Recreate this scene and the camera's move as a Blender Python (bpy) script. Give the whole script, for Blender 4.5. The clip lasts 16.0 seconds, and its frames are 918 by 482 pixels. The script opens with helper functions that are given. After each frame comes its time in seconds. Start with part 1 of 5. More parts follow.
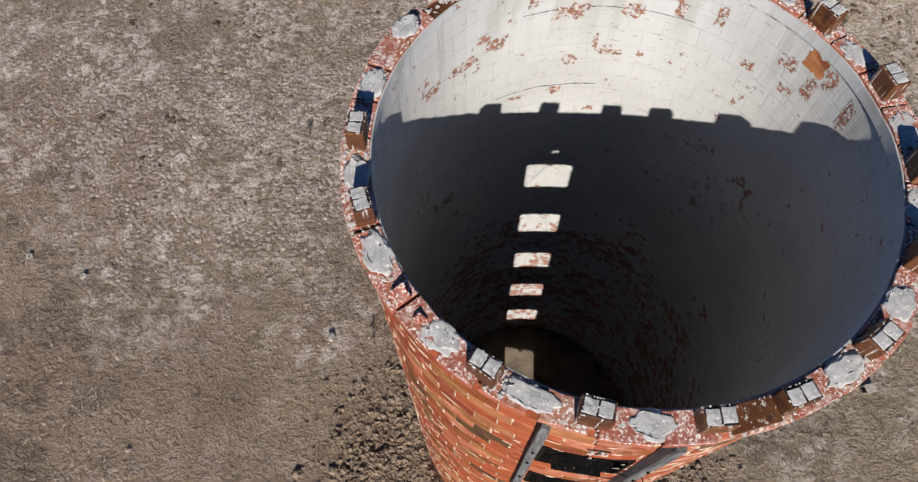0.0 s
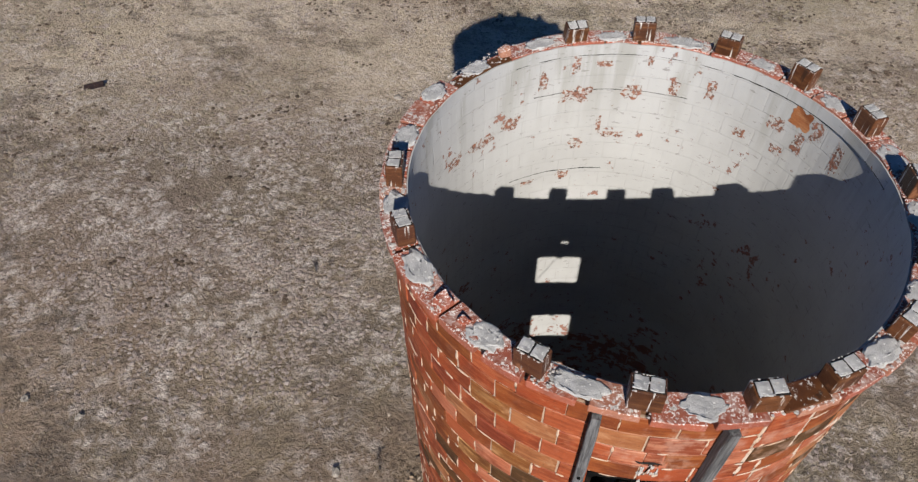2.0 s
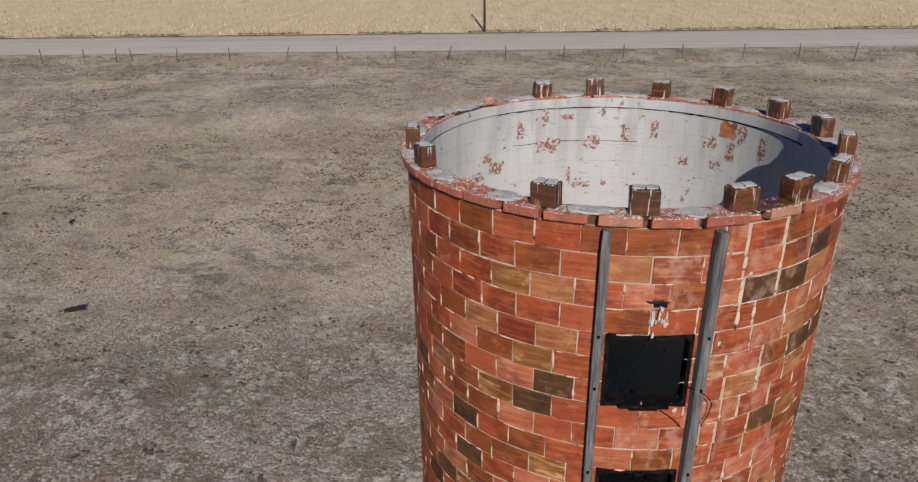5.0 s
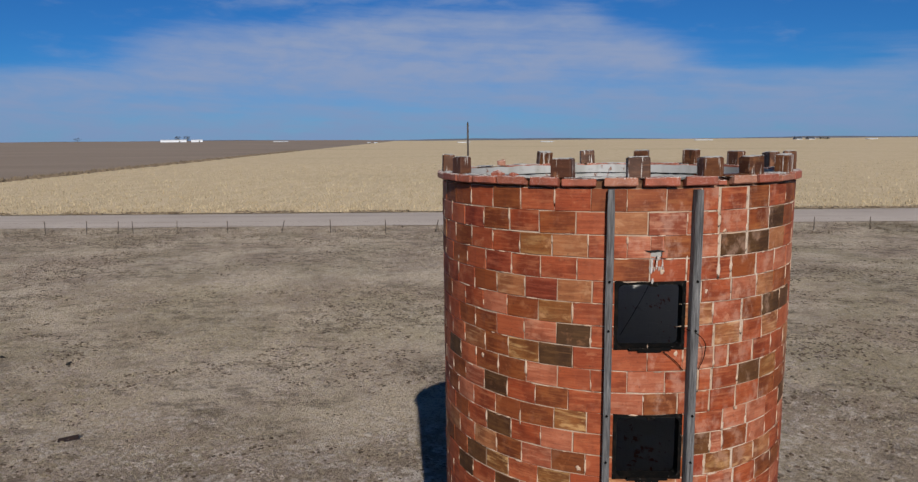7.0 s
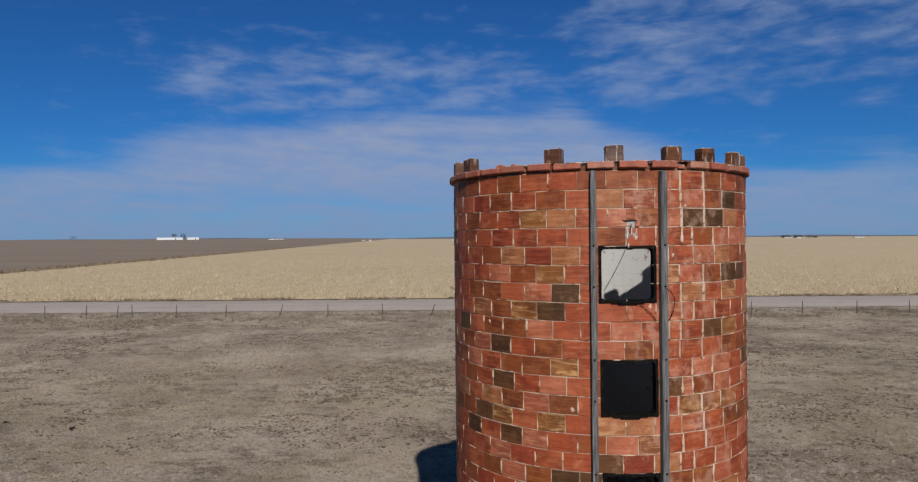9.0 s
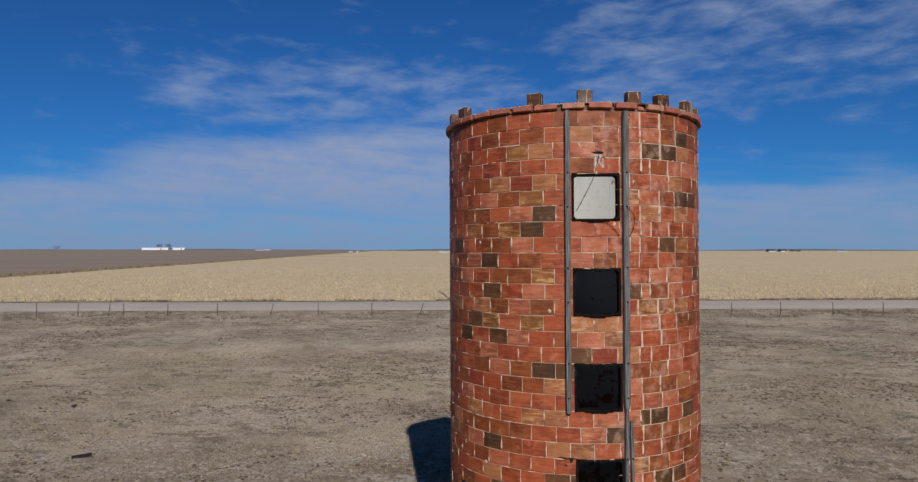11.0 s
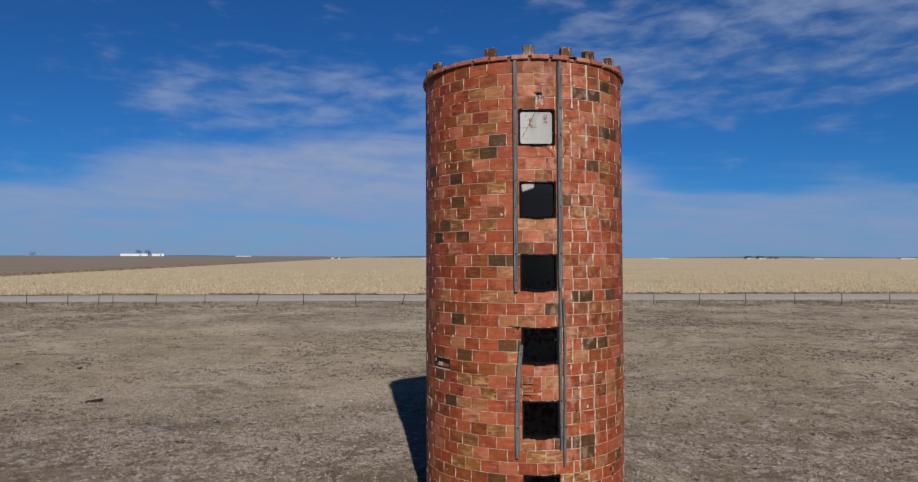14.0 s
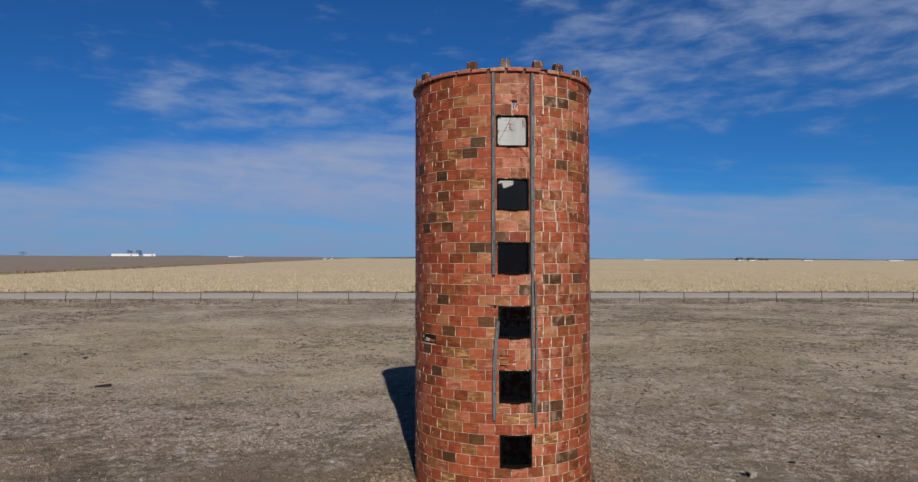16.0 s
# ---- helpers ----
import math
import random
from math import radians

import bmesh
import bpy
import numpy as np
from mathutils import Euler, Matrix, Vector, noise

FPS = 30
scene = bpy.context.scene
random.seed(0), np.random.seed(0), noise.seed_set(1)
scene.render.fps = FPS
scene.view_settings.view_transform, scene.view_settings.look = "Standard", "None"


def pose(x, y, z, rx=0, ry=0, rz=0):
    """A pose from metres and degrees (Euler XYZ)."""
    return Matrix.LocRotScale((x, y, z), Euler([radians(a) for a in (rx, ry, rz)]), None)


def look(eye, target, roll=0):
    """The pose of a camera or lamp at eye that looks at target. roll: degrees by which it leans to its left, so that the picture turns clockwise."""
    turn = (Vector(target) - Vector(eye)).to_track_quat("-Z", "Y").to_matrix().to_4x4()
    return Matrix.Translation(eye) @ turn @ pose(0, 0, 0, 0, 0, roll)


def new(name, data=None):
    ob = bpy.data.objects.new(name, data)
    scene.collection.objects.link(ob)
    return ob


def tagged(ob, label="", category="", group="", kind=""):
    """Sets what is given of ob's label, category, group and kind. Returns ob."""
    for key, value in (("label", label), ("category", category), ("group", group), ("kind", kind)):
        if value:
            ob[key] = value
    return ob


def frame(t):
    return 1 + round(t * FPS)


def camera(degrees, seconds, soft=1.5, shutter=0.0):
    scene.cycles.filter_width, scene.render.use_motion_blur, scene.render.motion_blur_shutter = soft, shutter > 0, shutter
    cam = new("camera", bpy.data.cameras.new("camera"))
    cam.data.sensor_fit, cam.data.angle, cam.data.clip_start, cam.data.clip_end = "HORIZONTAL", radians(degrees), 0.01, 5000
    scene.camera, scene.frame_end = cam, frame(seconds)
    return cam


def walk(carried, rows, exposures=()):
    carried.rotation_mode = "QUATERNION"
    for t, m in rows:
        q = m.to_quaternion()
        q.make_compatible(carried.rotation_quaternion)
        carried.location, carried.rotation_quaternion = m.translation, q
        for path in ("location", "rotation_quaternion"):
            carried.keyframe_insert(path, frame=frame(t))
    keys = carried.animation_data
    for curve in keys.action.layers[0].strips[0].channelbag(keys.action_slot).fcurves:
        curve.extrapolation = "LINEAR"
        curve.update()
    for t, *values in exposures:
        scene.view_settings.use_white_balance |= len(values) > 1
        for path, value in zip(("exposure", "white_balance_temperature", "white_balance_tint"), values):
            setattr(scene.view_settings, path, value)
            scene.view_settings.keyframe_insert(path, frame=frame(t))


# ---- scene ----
cam = camera(68.3, 16.0, 1.35)
PATH = [
    # seconds, x, y, z, yaw, pitch, roll
    (0, 0.178, -0.147, 12.341, 8.66, -63.91, -1.31),
    (0.5, 0.115, -0.386, 12.319, 7.95, -60.49, -1.07),
    (1, 0.062, -0.632, 12.270, 7.43, -56.68, -0.95),
    (1.5, 0.001, -0.921, 12.162, 6.77, -52.65, -0.74),
    (2, -0.026, -1.197, 11.940, 6.35, -48.61, -1.01),
    (2.5, -0.027, -1.521, 11.669, 5.98, -44.13, -0.99),
    (3, -0.041, -1.873, 11.373, 5.23, -39.97, -0.85),
    (3.5, -0.090, -2.278, 11.117, 4.29, -35.76, -0.55),
    (4, -0.133, -2.645, 10.794, 3.36, -32.11, -1.34),
    (4.2, -0.169, -2.810, 10.680, 2.92, -30.55, -1.30),
    (6.3, -0.708, -4.642, 9.299, -0.26, -13.84, -0.73),
    (6.5, -0.760, -4.808, 9.162, -0.38, -12.31, -0.57),
    (7, -0.854, -5.230, 8.828, -0.55, -8.45, -0.66),
    (7.5, -0.916, -5.608, 8.503, -0.63, -4.83, -0.79),
    (8, -0.983, -5.963, 8.190, -0.84, -2.21, -0.74),
    (8.5, -1.028, -6.323, 7.919, -0.90, -0.68, -0.62),
    (9, -1.086, -6.711, 7.657, -1.17, -0.17, -0.58),
    (11.5, -1.245, -8.569, 6.269, -2.49, 0.95, -0.17),
    (12, -1.243, -9.038, 6.002, -2.73, 0.95, -0.13),
    (12.5, -1.235, -9.475, 5.728, -2.97, 1.05, -0.11),
    (13, -1.235, -9.925, 5.468, -3.30, 1.15, -0.13),
    (13.5, -1.207, -10.377, 5.231, -3.53, 1.28, -0.17),
    (14, -1.186, -10.801, 4.991, -3.75, 1.49, -0.17),
    (14.5, -1.155, -11.158, 4.758, -3.93, 1.73, -0.07),
    (15, -1.152, -11.609, 4.736, -4.09, 1.60, -0.14),
    (15.5, -1.170, -12.074, 4.737, -4.32, 1.53, -0.13),
    (16, -1.143, -12.436, 4.718, -4.38, 1.58, -0.03),
]
walk(cam, [(t, pose(x, y, z, 90 + pitch, 0, yaw) @ pose(0, 0, 0, 0, 0, roll)) for t, x, y, z, yaw, pitch, roll in PATH],
     exposures=[(0.0, 0.66), (1.0, 0.54), (2.5, 0.42), (4.2, 0.23), (6.5, 0.0), (9.0, -0.07), (13.0, -0.04), (16.0, -0.01)])

# ---- plan, in metres ----
CX, CY = 0.969, 2.589            # axis of the silo
R_OUT, R_IN = 1.93, 1.80         # outer and inner face of its wall
TOP = 8.393                      # upper edge of the highest course, under the rim tiles
COURSE = 1.25 / 6                # six courses from door to door
RIM = 8.485                      # upper face of the rim tiles
DOOR_A0, DOOR_A1 = -101.0, -82.4  # the door openings, in degrees round the axis
DOOR_DRIFT = 0.34                # each door sits a little farther east than the one above
DOOR_TOPS = [TOP - 4 * COURSE - 1.25 * i for i in range(6)]
SUN_ELEVATION, SUN_AZIMUTH = 29.7, 4.7  # azimuth east of due south


def slope(x, y):
    """The lie of the land: it climbs gently to the north and to the west."""
    return 0.0062 * min(max(y - 3.0, 0.0), 85.0) + 0.0035 * max(0.0, y - 88.0) - 0.004 * x


# ---- nodes ----
class Net:
    """A node tree with short calls for the nodes that the materials use."""

    def __init__(self, tree):
        self.tree = tree
        tree.nodes.clear()

    def node(self, kind):
        return self.tree.nodes.new(kind)

    def put(self, socket, value):
        if isinstance(value, bpy.types.NodeSocket):
            self.tree.links.new(value, socket)
        elif isinstance(value, tuple) and len(value) == 3 and socket.type == "RGBA":
            socket.default_value = (*value, 1.0)
        else:
            socket.default_value = value

    def math(self, op, a, b=0.0, c=0.0, clamp=False):
        n = self.node("ShaderNodeMath")
        n.operation, n.use_clamp = op, clamp
        for i, v in enumerate((a, b, c)):
            self.put(n.inputs[i], v)
        return n.outputs[0]

    def vmath(self, op, a, b=(0.0, 0.0, 0.0)):
        n = self.node("ShaderNodeVectorMath")
        n.operation = op
        self.put(n.inputs[0], a)
        self.put(n.inputs[1], b)
        return n.outputs[0]

    def mix(self, fac, a, b, blend="MIX"):
        n = self.node("ShaderNodeMix")
        n.data_type, n.blend_type = "RGBA", blend
        self.put(n.inputs[0], fac)
        self.put(n.inputs[6], a)
        self.put(n.inputs[7], b)
        return n.outputs[2]

    def noise(self, vec, scale, detail=4.0, rough=0.55, w=None, distort=0.0):
        n = self.node("ShaderNodeTexNoise")
        n.noise_dimensions = "4D" if w is not None else "3D"
        self.put(n.inputs["Vector"], vec)
        self.put(n.inputs["Scale"], scale)
        self.put(n.inputs["Detail"], detail)
        self.put(n.inputs["Roughness"], rough)
        self.put(n.inputs["Distortion"], distort)
        if w is not None:
            self.put(n.inputs["W"], w)
        return n.outputs["Fac"]

    def voronoi(self, vec, scale, feature="F1", out="Distance", rand=1.0):
        n = self.node("ShaderNodeTexVoronoi")
        n.feature = feature
        self.put(n.inputs["Vector"], vec)
        self.put(n.inputs["Scale"], scale)
        self.put(n.inputs["Randomness"], rand)
        return n.outputs[out]

    def step(self, value, low, high, to0=0.0, to1=1.0, smooth=True):
        n = self.node("ShaderNodeMapRange")
        n.interpolation_type = "SMOOTHSTEP" if smooth else "LINEAR"
        for i, v in enumerate((value, low, high, to0, to1)):
            self.put(n.inputs[i], v)
        return n.outputs[0]

    def ramp(self, fac, stops, mode="LINEAR"):
        n = self.node("ShaderNodeValToRGB")
        n.color_ramp.interpolation = mode
        e = n.color_ramp.elements
        while len(e) < len(stops):
            e.new(0.5)
        for i, (p, c) in enumerate(stops):
            e[i].position = p
            e[i].color = (*c, 1.0) if isinstance(c, tuple) else (c, c, c, 1.0)
        self.put(n.inputs[0], fac)
        return n.outputs[0]

    def scaled(self, vec, x, y, z):
        return self.vmath("MULTIPLY", vec, (x, y, z))

    def object(self):
        return self.node("ShaderNodeTexCoord").outputs["Object"]

    def position(self):
        return self.node("ShaderNodeNewGeometry").outputs["Position"]

    def chance(self):
        """A number of its own for each object and each loose piece of a mesh."""
        a = self.node("ShaderNodeObjectInfo").outputs["Random"]
        b = self.node("ShaderNodeNewGeometry").outputs["Random Per Island"]
        return self.math("FRACT", self.math("ADD", a, b))

    def split(self, vec):
        n = self.node("ShaderNodeSeparateXYZ")
        self.put(n.inputs[0], vec)
        return n.outputs

    def join(self, x, y, z):
        n = self.node("ShaderNodeCombineXYZ")
        for i, v in enumerate((x, y, z)):
            self.put(n.inputs[i], v)
        return n.outputs[0]

    def finish(self, color, rough=0.8, metal=0.0, height=None, distance=0.01, strength=0.6, spec=0.4):
        s = self.node("ShaderNodeBsdfPrincipled")
        self.put(s.inputs["Base Color"], color)
        self.put(s.inputs["Roughness"], rough)
        self.put(s.inputs["Metallic"], metal)
        self.put(s.inputs["Specular IOR Level"], spec)
        if height is not None:
            b = self.node("ShaderNodeBump")
            self.put(b.inputs["Strength"], strength)
            self.put(b.inputs["Distance"], distance)
            self.put(b.inputs["Height"], height)
            self.put(s.inputs["Normal"], b.outputs[0])
        out = self.node("ShaderNodeOutputMaterial")
        self.tree.links.new(s.outputs[0], out.inputs[0])


def material(name):
    m = bpy.data.materials.new(name)
    m.use_nodes = True
    return m, Net(m.node_tree)


# ---- world and sun ----
world = bpy.data.worlds.new("world")
scene.world = world
world.use_nodes = True
w = Net(world.node_tree)
sky = w.node("ShaderNodeTexSky")
sky.sky_type, sky.sun_disc = "NISHITA", False
sky.sun_elevation, sky.sun_rotation = radians(SUN_ELEVATION), radians(180 - SUN_AZIMUTH)
sky.air_density, sky.dust_density, sky.ozone_density, sky.altitude = 1.0, 0.2, 4.0, 1500
way = w.node("ShaderNodeTexCoord").outputs["Generated"]
wx, wy, wz = w.split(way)
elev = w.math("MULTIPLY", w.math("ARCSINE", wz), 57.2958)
azim = w.math("MULTIPLY", w.math("ARCTAN2", wx, wy), 57.2958)
# thin high cloud, laid out by bearing and height above the horizon
chart = w.join(w.math("MULTIPLY", azim, 0.085), w.math("MULTIPLY", elev, 0.26), 0.0)
billow = w.noise(chart, 1.0, 7.0, 0.55, distort=0.3)
fluff = w.noise(chart, 2.6, 7.0, 0.58, distort=0.25)
streak = w.noise(w.join(w.math("MULTIPLY", azim, 0.03), w.math("MULTIPLY", w.math("ADD", elev, w.math("MULTIPLY", azim, 0.06)), 0.42), 4.0), 1.5, 7.0, 0.6)
# the bank over the northern horizon
bank_top = w.math("MULTIPLY", w.ramp(w.step(azim, -45, 45, smooth=False), [(0.0, 0.20), (0.12, 0.26), (0.20, 0.34), (0.29, 0.47), (0.41, 0.55), (0.55, 0.56), (0.62, 0.54), (0.68, 0.44), (0.74, 0.31), (1.0, 0.26)]), 20.0)
ragged = w.math("ADD", elev, w.math("MULTIPLY", w.math("SUBTRACT", w.math("ADD", w.math("MULTIPLY", billow, 0.5), w.math("MULTIPLY", streak, 0.5)), 0.5), 10.0))
bank = w.step(w.math("SUBTRACT", bank_top, ragged), -0.9, 2.4)
bank = w.math("MULTIPLY", w.math("MULTIPLY", bank, w.step(streak, 0.30, 0.60, 0.62, 0.97)), w.step(fluff, 0.30, 0.62, 0.72, 1.0))
# broken fleece above it, thickest to the north-east
side_a = w.math("MULTIPLY", w.step(azim, -27.0, -18.0), w.step(azim, 14.0, 6.0))
side_b = w.step(azim, 6.0, 15.0)
band_a = w.math("MULTIPLY", w.step(elev, 9.0, 11.5), w.step(elev, 18.5, 13.5))
band_b = w.math("MULTIPLY", w.step(elev, 9.0, 13.0), w.step(elev, 26.0, 18.0, 0.35, 1.0))
want = w.math("MAXIMUM", w.math("MULTIPLY", w.math("MULTIPLY", side_a, band_a), 0.85), w.math("MULTIPLY", w.math("MULTIPLY", side_b, band_b), 0.85))
mass = w.math("ADD", w.math("MULTIPLY", fluff, 0.62), w.math("MULTIPLY", billow, 0.38))
veil = w.step(w.math("ADD", mass, w.math("MULTIPLY", want, 0.19)), 0.53, 0.88, 0.0, 0.60)
cover = w.math("MAXIMUM", bank, veil)
tone = w.ramp(w.step(elev, 0.0, 14.0, smooth=False), [(0.0, (3.9, 6.0, 10.0)), (0.2, (4.5, 6.3, 10.2)), (0.42, (5.3, 6.8, 10.4)), (0.7, (5.8, 7.1, 10.3)), (1.0, (6.4, 7.8, 10.9))])
# upper sky tinted down towards the zenith, to weaken the fill in shade
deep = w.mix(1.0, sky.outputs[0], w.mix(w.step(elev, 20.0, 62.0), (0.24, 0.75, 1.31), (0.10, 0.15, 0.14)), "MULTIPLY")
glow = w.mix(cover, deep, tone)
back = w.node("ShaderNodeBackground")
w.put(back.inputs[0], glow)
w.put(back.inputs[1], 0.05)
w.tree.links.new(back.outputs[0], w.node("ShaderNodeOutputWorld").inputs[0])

sun = new("sun", bpy.data.lights.new("sun", "SUN"))
sun.data.energy, sun.data.angle, sun.data.color = 4.9, radians(0.53), (1.0, 0.95, 0.87)
ce, az = math.cos(radians(SUN_ELEVATION)), radians(SUN_AZIMUTH)
sun.matrix_world = look((60 * ce * math.sin(az), -60 * ce * math.cos(az), 60 * math.sin(radians(SUN_ELEVATION))), (0, 0, 0))

# ---- materials ----
def tile_material(name, stops, streak, gloss=0.58, drips=False, flash=0.5):
    """Burnt clay: each tile its own tone, drawn out in the die, with kiln streaks, fire flashes, lime bloom and dirt."""
    m, n = material(name)
    r, p = n.chance(), n.object()
    own = n.math("MULTIPLY", r, 40.0)
    base = n.ramp(r, stops)
    two = n.math("FRACT", n.math("MULTIPLY", r, 7.3))
    cloud = n.noise(p, 3.6, 4.0, 0.55, w=own)
    kiln = n.noise(n.scaled(p, 3.0, 3.0, 11.0), 1.5, 4.0, 0.55, w=own, distort=0.5)
    drawn = n.noise(n.scaled(p, 4.0, 4.0, 52.0), 1.0, 5.0, 0.6, w=own)
    blot = n.noise(p, 7.5, 6.0, 0.66, w=own, distort=0.5)
    pits = n.noise(p, 46.0, 5.0, 0.72, w=own)
    grain = n.noise(p, 160.0, 3.0, 0.7, w=own)
    dark = n.mix(1.0, base, (0.46, 0.36, 0.30), "MULTIPLY")
    c = n.mix(n.math("MULTIPLY", n.step(cloud, 0.42, 0.60), n.step(two, 0.15, 0.75, 0.25, 0.85)), base, dark)
    c = n.mix(n.step(drawn, 0.54, 0.34, 0.0, 0.50), c, dark)
    c = n.mix(n.math("MULTIPLY", n.step(drawn, 0.52, 0.68), n.step(two, 0.1, 0.9, 0.15, 0.55)), c, streak)
    c = n.mix(n.math("MULTIPLY", n.step(kiln, 0.50, 0.66), n.step(two, 0.2, 1.0, 0.3 * flash, flash)), c, streak)
    c = n.mix(n.math("MULTIPLY", n.step(blot, 0.55, 0.66), n.step(two, 0.9, 0.3, 0.1, 0.5)), c, n.mix(0.35, streak, (0.48, 0.21, 0.115)))
    c = n.mix(n.step(pits, 0.61, 0.69, 0.0, 0.34), c, n.mix(0.4, streak, (0.54, 0.35, 0.24)))
    c = n.mix(n.step(pits, 0.42, 0.33, 0.0, 0.65), c, (0.055, 0.025, 0.014))
    c = n.mix(n.step(grain, 0.3, 0.75, 0.0, 0.28), c, dark)
    if not drips:  # lime washed over the wall beside the doors, in ragged patches
        gx, gy, gz = n.split(n.position())
        turn = n.math("MULTIPLY", n.math("ARCTAN2", n.math("SUBTRACT", gy, CY), n.math("SUBTRACT", gx, CX)), 57.2958)
        wash = n.noise(n.join(n.math("MULTIPLY", turn, 0.20), n.math("MULTIPLY", gz, 4.0), 0.0), 1.0, 6.0, 0.68)
        beside = n.step(n.math("ABSOLUTE", n.math("ADD", turn, 72.0)), 34.0, 8.0)
        c = n.mix(n.math("MULTIPLY", n.step(n.math("ADD", wash, n.math("MULTIPLY", beside, 0.07)), 0.55, 0.70, 0.0, 0.30), n.step(beside, 0.0, 0.5, 0.25, 1.0)), c, (0.50, 0.32, 0.24))
    if drips:
        run = n.noise(n.scaled(p, 42.0, 42.0, 2.5), 1.0, 4.0, 0.6, w=own)
        c = n.mix(n.step(run, 0.57, 0.63, 0.0, 0.8), c, (0.58, 0.55, 0.52))
        c = n.mix(n.step(n.noise(n.scaled(p, 20.0, 20.0, 3.0), 1.0, 4.0, 0.6, w=own), 0.40, 0.30, 0.0, 0.85), c, (0.03, 0.014, 0.008))
    h = n.math("ADD", n.math("MULTIPLY", grain, 0.25), n.math("ADD", n.math("MULTIPLY", drawn, 0.5), n.math("ADD", cloud, n.math("MULTIPLY", pits, 0.4))))
    n.finish(c, n.step(cloud, 0.3, 0.7, gloss - 0.08, gloss + 0.14), height=h, distance=0.005, strength=0.6, spec=0.3)
    return m


RED = tile_material("tile_red", [(0.0, (0.268, 0.050, 0.016)), (0.35, (0.322, 0.070, 0.024)), (0.6, (0.255, 0.047, 0.015)), (0.8, (0.345, 0.084, 0.032)), (1.0, (0.295, 0.060, 0.020))], (0.42, 0.148, 0.066))
BROWN = tile_material("tile_brown", [(0.0, (0.190, 0.044, 0.012)), (0.5, (0.240, 0.060, 0.016)), (1.0, (0.158, 0.044, 0.012))], (0.32, 0.115, 0.036))
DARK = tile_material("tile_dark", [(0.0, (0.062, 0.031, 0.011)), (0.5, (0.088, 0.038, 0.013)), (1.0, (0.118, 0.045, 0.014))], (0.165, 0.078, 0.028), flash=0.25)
TAN = tile_material("tile_tan", [(0.0, (0.285, 0.098, 0.036)), (0.5, (0.330, 0.125, 0.050)), (1.0, (0.265, 0.094, 0.033))], (0.50, 0.285, 0.145), flash=0.8)
SALMON = tile_material("tile_salmon", [(0.0, (0.340, 0.092, 0.043)), (0.5, (0.390, 0.122, 0.062)), (1.0, (0.325, 0.080, 0.036))], (0.53, 0.262, 0.160))
OCHRE = tile_material("tile_ochre", [(0.0, (0.200, 0.070, 0.018)), (0.5, (0.260, 0.092, 0.025)), (1.0, (0.175, 0.066, 0.018))], (0.52, 0.310, 0.130), flash=1.0)
DEEP = tile_material("tile_deep", [(0.0, (0.225, 0.036, 0.014)), (0.5, (0.260, 0.046, 0.019)), (1.0, (0.205, 0.034, 0.012))], (0.36, 0.100, 0.050))
GLAZED = tile_material("tile_glazed", [(0.0, (0.068, 0.025, 0.011)), (0.5, (0.110, 0.040, 0.014)), (1.0, (0.082, 0.030, 0.015))], (0.20, 0.085, 0.030), 0.5, True)
TILE_MATERIALS = [RED, BROWN, DARK, TAN, SALMON, OCHRE, DEEP]


def mortar_material(name="mortar", gain=1.0):
    m, n = material(name)
    p = n.object()
    big, fine = n.noise(p, 3.0, 4.0), n.noise(p, 90.0, 4.0, 0.7)
    c = n.mix(n.step(big, 0.3, 0.7), tuple(gain * v for v in (0.34, 0.232, 0.160)), tuple(gain * v for v in (0.43, 0.315, 0.232)))
    c = n.mix(n.step(n.noise(p, 0.9, 4.0, 0.6), 0.5, 0.68, 0.0, 0.6), c, (0.56, 0.46, 0.38))
    c = n.mix(n.step(n.noise(p, 1.3, 5.0, 0.6, w=3.0), 0.54, 0.66, 0.0, 0.75), c, (0.20, 0.135, 0.09))
    c = n.mix(n.step(fine, 0.4, 0.8, 0.0, 0.5), c, (0.32, 0.24, 0.18))
    n.finish(c, 0.9, height=fine, distance=0.006, strength=0.8)
    return m


MORTAR = mortar_material()
PALE_MORTAR = mortar_material("pale_mortar", 1.30)


def cement_material():
    m, n = material("cement")
    p = n.object()
    big, fine, crack = n.noise(p, 8.0, 4.0), n.noise(p, 120.0, 5.0, 0.7), n.voronoi(n.vmath("ADD", p, n.scaled(n.join(n.noise(p, 20.0), n.noise(p, 23.0), 0.0), 0.05, 0.05, 0.0)), 22.0, "DISTANCE_TO_EDGE")
    c = n.mix(n.step(big, 0.3, 0.7), (0.335, 0.325, 0.315), (0.49, 0.475, 0.462))
    c = n.mix(n.math("MULTIPLY", n.step(crack, 0.0, 0.02, 0.35, 0.0), n.step(big, 0.5, 0.6)), c, (0.12, 0.11, 0.10))
    c = n.mix(n.step(n.noise(p, 45.0, 3.0), 0.64, 0.70, 0.0, 0.9), c, (0.72, 0.70, 0.67))
    n.finish(c, 0.95, height=fine, distance=0.010, strength=0.8)
    return m


CEMENT = cement_material()


